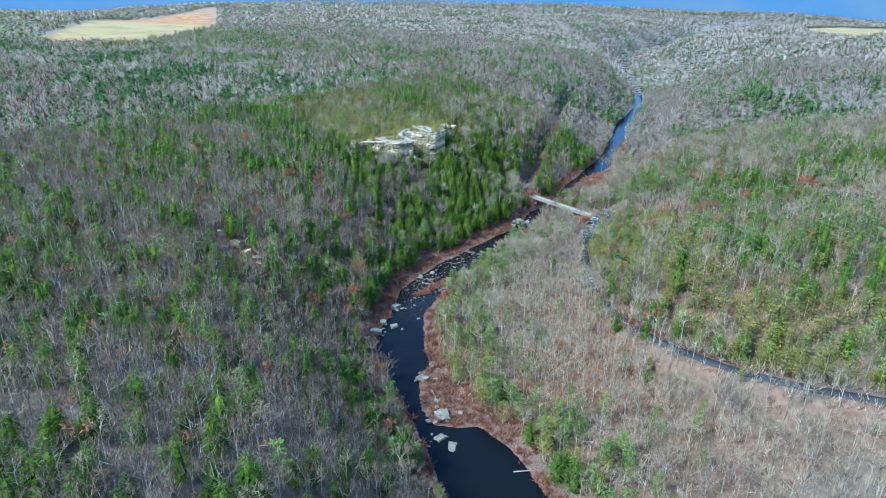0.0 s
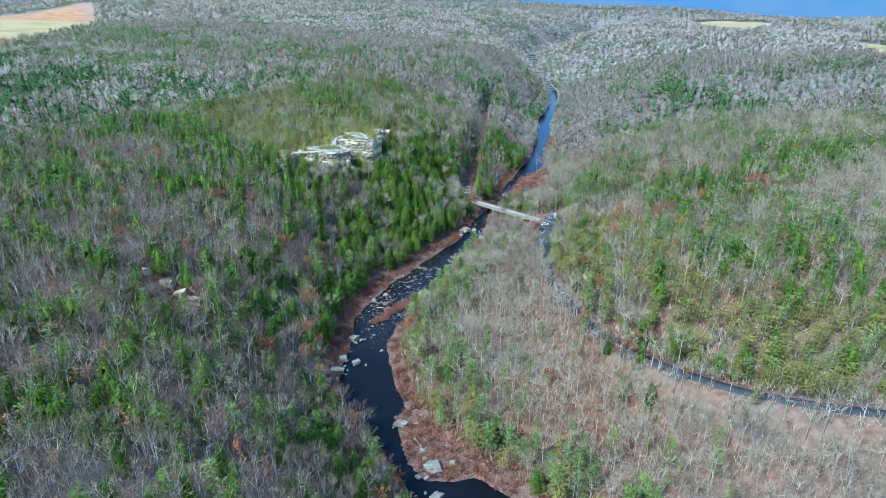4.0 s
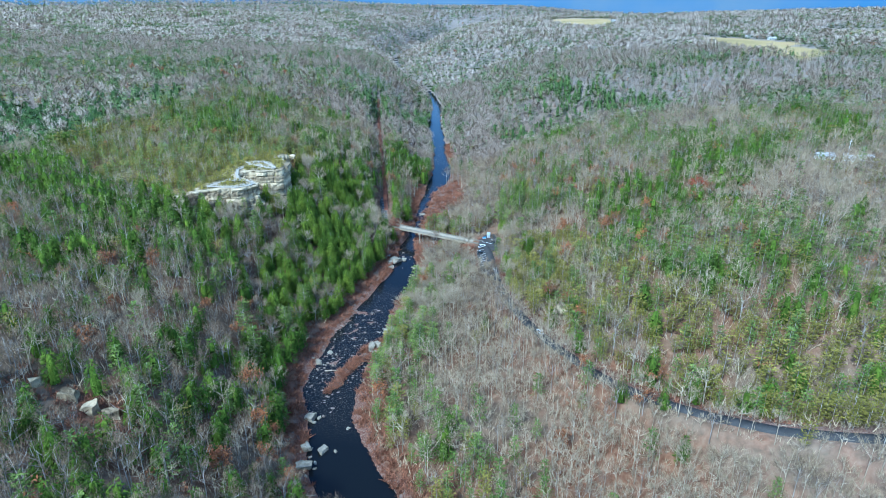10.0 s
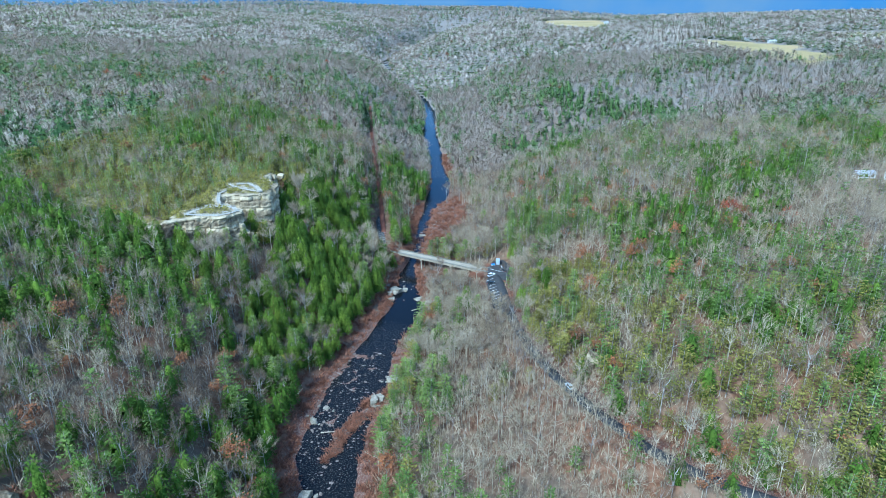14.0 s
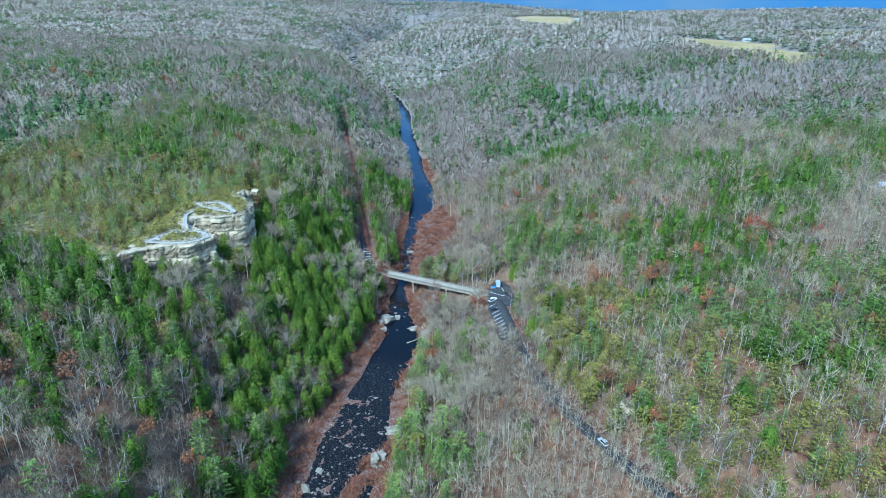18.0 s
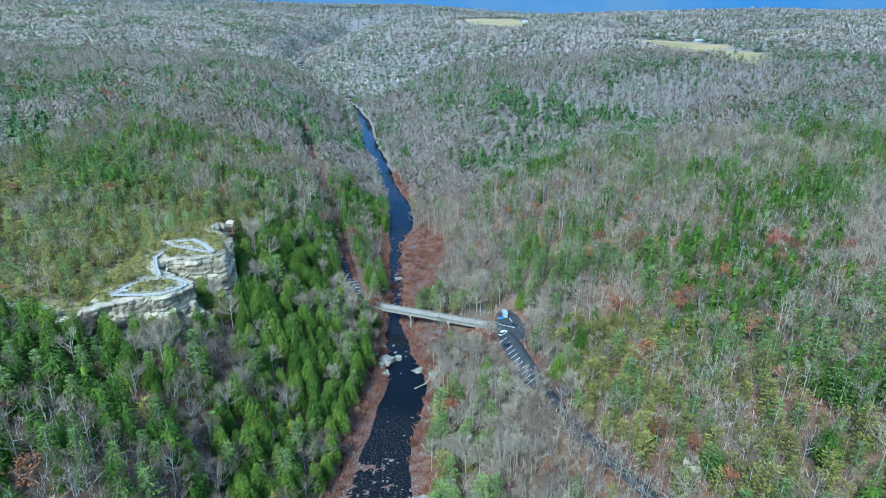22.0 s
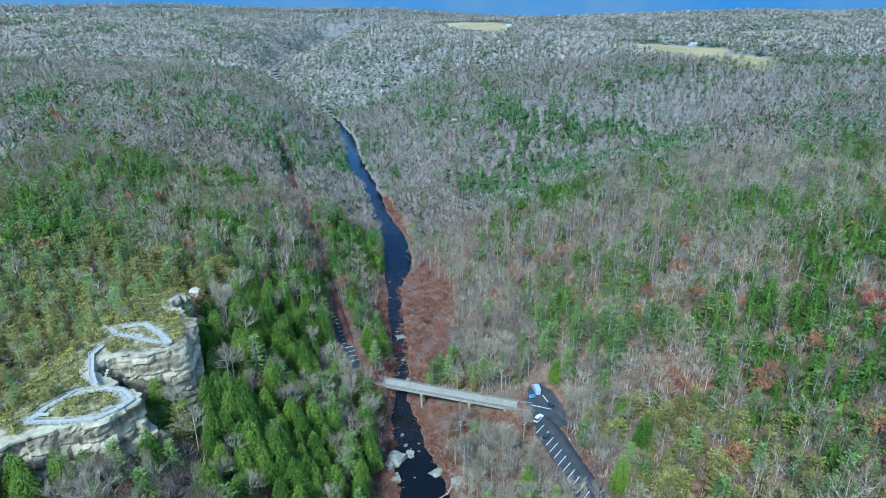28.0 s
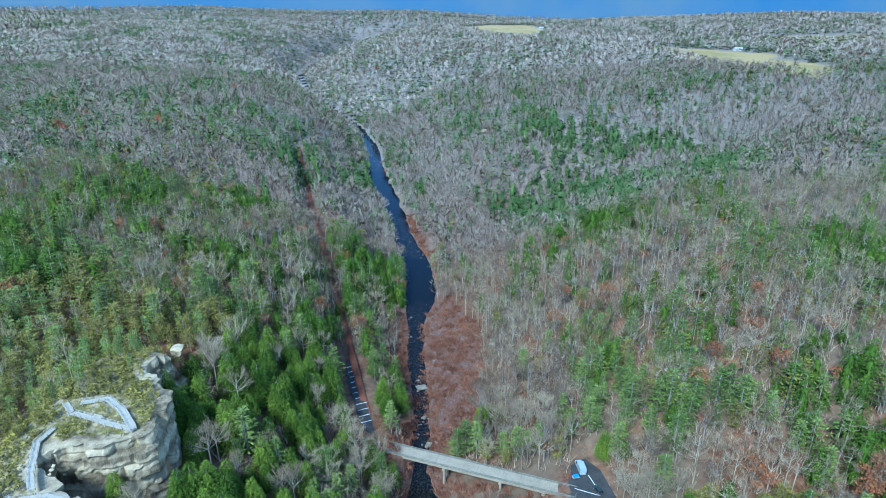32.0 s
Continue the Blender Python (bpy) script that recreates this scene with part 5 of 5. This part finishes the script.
def species(x, y, d, side, rng):
    """What grows at each place: shares of the five kinds by ground, with groves."""
    g = vnoise(x, y, 60, 51, 2)
    g2 = vnoise(x, y, 34, 52, 2)
    bluff = to_polygon(x, y, BLUFF)
    dr, _, rs = to_line(x, y, ROAD)
    p = np.stack([np.full(x.shape, v) for v in (0.62, 0.05, 0.2, 0.07, 0.06)])

    def put(where, *shares):
        for k, v in enumerate(shares):
            p[k] = np.where(where, v, p[k])

    west = side < 0
    put(~west, 0.42, 0.12, 0.33, 0.09, 0.04)
    put(west, 0.42, 0.2, 0.29, 0.06, 0.03)
    put(west & (d > 60) & (y > -130) & (y < 420), 0.17, 0.17, 0.42, 0.21, 0.03)
    put(west & (y < -120), 0.46, 0.38, 0.12, 0.01, 0.03)
    put(west & (y < -270), 0.64, 0.27, 0.05, 0.0, 0.04)
    put(west & (y > -165) & (y < 55) & (bluff < 0), 0.22, 0.7, 0.07, 0.01, 0.0)
    put(west & (y > 55) & (d < 90), 0.4, 0.33, 0.22, 0.03, 0.02)
    put((bluff > 0) & (y < 330), 0.22, 0.12, 0.4, 0.24, 0.02)
    put((bluff > 0) & (y < 20) & (bluff < 60), 0.05, 0.03, 0.17, 0.73, 0.02)
    put(~west & (y < -10) & (d < 110), 0.92, 0.005, 0.04, 0.015, 0.02)
    put(~west & (y < -72) & (d < 34), 0.5, 0.04, 0.34, 0.1, 0.02)
    put(~west & (y < -72) & (d < 16), 0.25, 0.05, 0.46, 0.22, 0.02)
    put(~west & (y < -30) & (rs < 0) & (dr > 4) & (dr < 62), 0.2, 0.03, 0.13, 0.62, 0.02)
    put(~west & (y > -75) & (y < -10) & (d < 60), 0.95, 0.01, 0.02, 0.0, 0.02)
    put(~west & (y > -30) & (d < 60), 0.8, 0.03, 0.12, 0.04, 0.01)
    dv, _, _ = to_line(x, y, SIDE_VALLEY)
    put((dv < 105) & (x > 45), 0.26, 0.55, 0.16, 0.0, 0.03)
    put(y > 420, 0.5, 0.12, 0.28, 0.05, 0.05)
    green = np.clip((g - 0.5) * 4 + (g2 - 0.5) * 3, -1, 1)
    bench = ~west & (y < -10) & (d < 105) | west & (y > -165) & (y < 55) & (bluff < 0)
    green = np.where(bench, 0, green)
    green = np.where(~west & (green > 0), green * 0.6, green)
    south = west & (y < -120)
    green = np.where(south, green * 0.45, green)
    p[0] *= np.exp(-0.9 * green)
    p[1:4] *= np.exp(1.15 * green)
    p[1] *= np.exp(np.where(south, 0.9, 1.8) * np.clip((vnoise(x, y, 40, 59, 2) - 0.5) * 4, -1, 1))
    p /= p.sum(0)
    c = np.cumsum(p, 0)
    kind = (rng.random(x.shape)[None] > c).sum(0).clip(0, 4)
    # brown oaks among the grey hardwoods, most on the south-west slope
    share = np.where(west & (y < -100), 0.8, np.where(bench, 0.16, 0.38)) + (vnoise(x, y, 45, 57, 2) - 0.5) * 0.9
    return np.where((kind == 0) & (hash01(np.floor(x * 7), np.floor(y * 7), 5) < share), 5, kind)


def scatter(x0, x1, y0, y1, step, seed):
    rng = np.random.default_rng(seed)
    a, b = np.meshgrid(np.arange(x0, x1, step), np.arange(y0, y1, step))
    a, b = a.ravel() + rng.uniform(-0.5, 0.5, a.size) * step, b.ravel() + rng.uniform(-0.5, 0.5, a.size) * step
    k = (b > -560 - (a - 250) * 0.12) & (b > -475 + (a - 90) * 0.7) & (a < np.maximum(300 + 0.32 * np.clip(b + 250, 0, 500), 75 + (b + 250) * 0.68)) & (a > -2600)
    return a[k], b[k], rng


CLEAR = [LOT_NORTH, LOT_WEST, [(-36, -276), (-8, -274), (2, -287), (-6, -295), (-34, -288)], [(-16, 10), (-4, 4), (-10, 24), (-24, 58), (-34, 58)],
         [(282, 44), (318, 44), (318, 62), (282, 62)]]


def allowed(x, y, rng):
    d, side = river_gap(x, y)
    upper = (y > 130) & ~((side > 0) & (y > 185) & (y < 300))
    ok = d > np.where(upper, 0.4, np.where((y < -40) & (y > -270) & (side < 0), 7.0, 3.0)) + np.where(upper, 1.5, 5) * vnoise(x, y, 25, 61)
    for line, w in ((ROAD, 3.1), (TRACK, 2.5), (BAYS, 7.0)):
        ok &= to_line(x, y, line)[0] > w
    for poly in CLEAR:
        ok &= to_polygon(x, y, poly) < (-6.0 if poly is LOT_WEST else -1.2)
    ok &= to_polygon(x, y, [(-3, 8), (70, -9), (66, -38), (30, -33), (4, -14), (-4, -9)]) < 0
    ok &= to_polygon(x, y, [(0, 20), (30, 8), (31, 40), (30, 75), (26, 115), (8, 145), (-6, 112), (0, 75)]) < 0
    for fpoly in FIELDS:
        ok &= to_polygon(x, y, fpoly) < 0
    b = to_polygon(x, y, BLUFF)
    rim = (b > np.where(x < -60, -1.2, -3.5)) & (b < 3.5) & (y < -38) & (x > np.where(b < 0, -84, -140))
    open_rock = (b > 0) & (b < 6 + 22 * vnoise(x, y, 25, 77)) & (y < -40) & (x > -150)
    ok &= ~rim & ~(open_rock & (rng.random(x.shape) < 0.97))
    return ok, d, side


LABELS = {"bare": ("leafless grey hardwood tree with fine upswept twigs", "bare_tree", "tree"),
          "hemlock": ("dense dark green conical hemlock tree", "hemlock_tree", "tree"),
          "pine": ("tall soft green white pine with open whorled branches", "pine_tree", "tree"),
          "scrub": ("rounded olive green scrub pine tree", "scrub_pine_tree", "tree"),
          "oak": ("leafless brown-twigged oak tree with spreading limbs", "bare_oak_tree", "tree"),
          "russet": ("oak tree still holding russet brown leaves", "russet_oak_tree", "tree")}


def single(kind, k):
    """One tree with its trunk and crown, at the origin."""
    v, f, s = KINDS[kind][0](np.random.default_rng(900 + 10 * ORDER.index(kind) + k))
    label, name, cat = LABELS[kind]
    tree = tagged(new(name), label, cat, "trees of the valley")
    for slot, nm in ((0, "trunk"), (1, "crown")):
        w = s == slot
        ids = np.unique(f[w])
        back = np.zeros(len(v), int)
        back[ids] = np.arange(len(ids))
        ob = new(nm, mesh_np(nm, v[ids], back[f[w]], [KINDS[kind][4][slot]]))
        ob.parent = tree
    return tree


nx_, ny_, rng = scatter(-250, 420, -520, 190, 5.1, 1)
ok, dist, side = allowed(nx_, ny_, rng)
ok &= rng.random(nx_.shape) < 0.93
nx_, ny_, dist, side = nx_[ok], ny_[ok], dist[ok], side[ok]
kind_n = species(nx_, ny_, dist, side, rng)
nz = height(nx_, ny_) - 0.1
yaw_n, size_n = rng.uniform(0, 6.28, nx_.size), rng.uniform(0.62, 1.12, nx_.size)
small = (to_polygon(nx_, ny_, BLUFF) > 0) & (to_polygon(nx_, ny_, BLUFF) < 70) & (ny_ < 0) & (nx_ > -190)
size_n = np.where(small, size_n * np.where(to_polygon(nx_, ny_, BLUFF) < 34, 0.42, 0.68), size_n)
# the trees round the bluff, the bridge and the last stretch stand singly
near = np.hypot(nx_ - 5, ny_ + 60)
taken = np.zeros(nx_.size, bool)
for ki, kind in enumerate(ORDER):
    w = np.where(kind_n == ki)[0]
    w = w[np.argsort(near[w])][:{"russet": 120, "oak": 150, "bare": 200}.get(kind, 260)]
    taken[w] = True
    forms = [single(kind, k) for k in range(4)]
    first = [True] * 4
    for j in w:
        k = int(rng.integers(4))
        m = pose(nx_[j], ny_[j], nz[j], 0, 0, math.degrees(yaw_n[j])) @ Matrix.Scale(float(size_n[j]), 4)
        if first[k]:
            forms[k].matrix_basis = m
            forms[k].scale = (1, 1, 1)
            forms[k].location = (nx_[j], ny_[j], nz[j])
            first[k] = False
        else:
            copy_thing(forms[k], m)


def woods(name, label, x, y, z, yaw, size, kinds, lod, count, rng):
    for ki, kind in enumerate(ORDER):
        w = np.where(kinds == ki)[0]
        if not len(w):
            continue
        forms = [rounded(*KINDS[kind][lod](np.random.default_rng(70 * lod + 7 * ki + k)), (0.2, 0.8, 0.9)[lod - 1]) for k in range(count)]
        which = rng.integers(0, count, len(w))
        v, f, s = forest(name, forms, np.stack([x[w], y[w], z[w]], 1), yaw[w], size[w], which, 1.0 if lod < 3 else 0.8)
        # beyond the near stand, crowns take the third, haze-tinted material
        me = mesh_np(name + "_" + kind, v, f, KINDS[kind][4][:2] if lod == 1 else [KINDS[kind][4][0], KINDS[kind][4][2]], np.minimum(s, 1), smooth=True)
        soften(me, forms, yaw[w], which)
        tagged(new(name + "_" + kind, me), label + " of " + LABELS[kind][0] + "s", "woods", kind="stuff")


r = ~taken
woods("near_woods", "dense mixed stand", nx_[r], ny_[r], nz[r], yaw_n[r], size_n[r], kind_n[r], 1, 6, rng)

bx, by, rng = scatter(-240, -50, -125, 90, 4.3, 15)
ok, dist, side = allowed(bx, by, rng)
inland = to_polygon(bx, by, BLUFF)
ok &= (inland > 7) & (rng.random(bx.size) < np.clip((inland - 4) / 26, 0.12, 0.9))
bx, by, inland = bx[ok], by[ok], inland[ok]
woods("bluff_woods", "low thicket on the bluff top", bx, by, height(bx, by) - 0.1, rng.uniform(0, 6.28, bx.size), rng.uniform(0.36, 0.62, bx.size) + np.clip(inland / 300, 0, 0.2), rng.choice([3, 3, 3, 2, 2, 0], bx.size), 1, 5, rng)

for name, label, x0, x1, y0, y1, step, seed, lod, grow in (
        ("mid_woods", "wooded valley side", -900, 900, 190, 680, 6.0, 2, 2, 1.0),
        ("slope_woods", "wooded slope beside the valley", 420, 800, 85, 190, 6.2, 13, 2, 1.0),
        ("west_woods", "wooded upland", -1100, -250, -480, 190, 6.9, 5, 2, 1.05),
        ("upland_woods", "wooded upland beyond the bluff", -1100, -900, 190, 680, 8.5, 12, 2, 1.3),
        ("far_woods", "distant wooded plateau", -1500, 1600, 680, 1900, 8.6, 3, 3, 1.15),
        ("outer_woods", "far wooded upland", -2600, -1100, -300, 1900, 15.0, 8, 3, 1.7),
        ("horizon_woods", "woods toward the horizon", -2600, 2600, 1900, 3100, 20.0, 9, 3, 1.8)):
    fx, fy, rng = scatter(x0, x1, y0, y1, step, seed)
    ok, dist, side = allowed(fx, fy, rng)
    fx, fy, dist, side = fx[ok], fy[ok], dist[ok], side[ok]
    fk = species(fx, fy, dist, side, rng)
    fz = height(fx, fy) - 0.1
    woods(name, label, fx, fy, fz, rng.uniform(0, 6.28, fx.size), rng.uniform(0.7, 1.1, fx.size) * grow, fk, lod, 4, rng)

stones()
shrubs()


def brush():
    """Saplings and brown undergrowth between the trunks."""
    forms = []
    for k in range(6):
        r = np.random.default_rng(400 + k)
        v, f, s = [], [], []
        for _ in range(11):
            a = r.normal(size=3) * (0.7, 0.7, 0)
            a[2] = r.uniform(-0.2, 1.6)
            d = r.normal(size=3) * (0.7, 0.7, 0.4)
            d[2] = abs(d[2]) + 1.3
            sliver(v, f, s, r, a, a + d * r.uniform(0.7, 1.5), 0.11, 0)
        forms.append((np.array(v), np.array(f), np.array(s)))
    x, y, rng = scatter(-250, 330, -440, 110, 3.4, 77)
    ok, d, side = allowed(x, y, rng)
    ok &= (to_polygon(x, y, BLUFF) < 0) & (rng.random(x.size) < 0.5 + 0.6 * vnoise(x, y, 30, 78))
    x, y = x[ok], y[ok]
    v, f, s = forest("understory_brush", forms, np.stack([x, y, height(x, y) - 0.1], 1), rng.uniform(0, 6.28, x.size), rng.uniform(0.7, 1.7, x.size), rng.integers(0, 6, x.size))
    tagged(new("understory_brush", mesh_np("understory_brush", v, f, [M_BRUSH])), "brown leafless saplings and brush under the trees", "brush", kind="stuff")


brush()

# single bright trees
for k, (x, y, form, m, label, name) in enumerate([
        (229, -21, "russet", M_MAPLE, "red-leaved maple tree among grey hardwoods", "red_maple_tree"), (202, -9, "russet", M_MAPLE, "red-leaved maple tree among grey hardwoods", "red_maple_tree"),
        (122, -24, "russet", M_RUSSET, "copper-leaved oak among bare trees", "copper_oak_tree"), (150, -36, "russet", M_RUSSET, "copper-leaved oak among bare trees", "copper_oak_tree"),
        (-170, 905, "russet", M_MAPLE, "red-leaved maple on a far ridge", "red_maple_tree"), (-260, 510, "russet", M_MAPLE, "red-leaved maple on a far ridge", "red_maple_tree"), (-384, 261, "russet", M_MAPLE, "red-leaved maple on a far ridge", "red_maple_tree"), (-426, 266, "russet", M_MAPLE, "red-leaved maple on a far ridge", "red_maple_tree"), (-307, 306, "russet", M_MAPLE, "red-leaved maple on a far ridge", "red_maple_tree"),
        (-13, -118, "hemlock", M_YELLOW, "yellow-leaved conical tree among dark hemlocks", "yellow_tree"), (-10, -150, "hemlock", M_YELLOW, "yellow-leaved conical tree among dark hemlocks", "yellow_tree"),
        (-290, 255, "russet", M_MAPLE, "red-leaved maple on a far ridge", "red_maple_tree"), (-240, 300, "russet", M_MAPLE, "red-leaved maple on a far ridge", "red_maple_tree"),
        (-245, 310, "russet", M_MAPLE, "red-leaved maple on a far ridge", "red_maple_tree"), (-300, 262, "russet", M_RUSSET, "copper-leaved oak among bare trees", "copper_oak_tree"), (160, -60, "russet", M_RUSSET, "copper-leaved oak among bare trees", "copper_oak_tree"),
        *[(x, y, "hemlock", M_HEMLOCK, "dark green hemlock at the foot of the bluff", "hemlock_tree") for x, y in ((-70, -113), (-79, -117), (-86, -124), (-95, -124), (-92, -129), (-74, -120), (-101, -122), (-66, -109))],
        (58, -2, "russet", M_RUSSET, "copper-leaved tree beside the bridge", "copper_oak_tree")]):
    v, f, s = KINDS[form][0](np.random.default_rng(700 + k))
    tree = tagged(new(name), label, "tree")
    g = 0.75 if m is M_YELLOW else 1.05 if form == "hemlock" else 1.0
    tree.matrix_basis = pose(x, y, float(height(x, y)) - 0.1) @ Matrix.Scale(g, 4)
    for slot, nm, mm in ((0, "trunk", M_BARK), (1, "crown", m)):
        w = s == slot
        ids = np.unique(f[w])
        back = np.zeros(len(v), int)
        back[ids] = np.arange(len(ids))
        ob = new(nm, mesh_np(nm, v[ids], back[f[w]], [mm]))
        ob.parent = tree


def skyline():
    """Mountains at the edge of sight, a backdrop whose blue haze is an even glow."""
    m = bpy.data.materials.new("glowing_haze_mountains")
    m.use_nodes = True
    n, l = m.node_tree.nodes, m.node_tree.links
    n.remove(n["Principled BSDF"])
    # emission stands in for the blue air in front of the ridge
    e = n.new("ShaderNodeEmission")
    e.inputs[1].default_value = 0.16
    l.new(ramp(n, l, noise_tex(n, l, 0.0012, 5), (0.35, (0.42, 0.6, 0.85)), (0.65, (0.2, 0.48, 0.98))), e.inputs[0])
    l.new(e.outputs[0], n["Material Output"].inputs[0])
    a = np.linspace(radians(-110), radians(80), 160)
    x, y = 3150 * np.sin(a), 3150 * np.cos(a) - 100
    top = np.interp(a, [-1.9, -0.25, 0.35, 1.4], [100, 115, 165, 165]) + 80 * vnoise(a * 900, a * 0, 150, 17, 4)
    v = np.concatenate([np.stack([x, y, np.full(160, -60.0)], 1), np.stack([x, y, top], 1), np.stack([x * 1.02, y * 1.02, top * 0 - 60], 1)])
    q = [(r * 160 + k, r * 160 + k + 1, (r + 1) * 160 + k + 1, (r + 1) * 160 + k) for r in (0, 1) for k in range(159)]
    tagged(new("backdrop", mesh_np("backdrop", v, q, [m], smooth=True)), "backdrop of skyline mountains, their blue haze given as a faint glow", "mountains", kind="structure")


skyline()
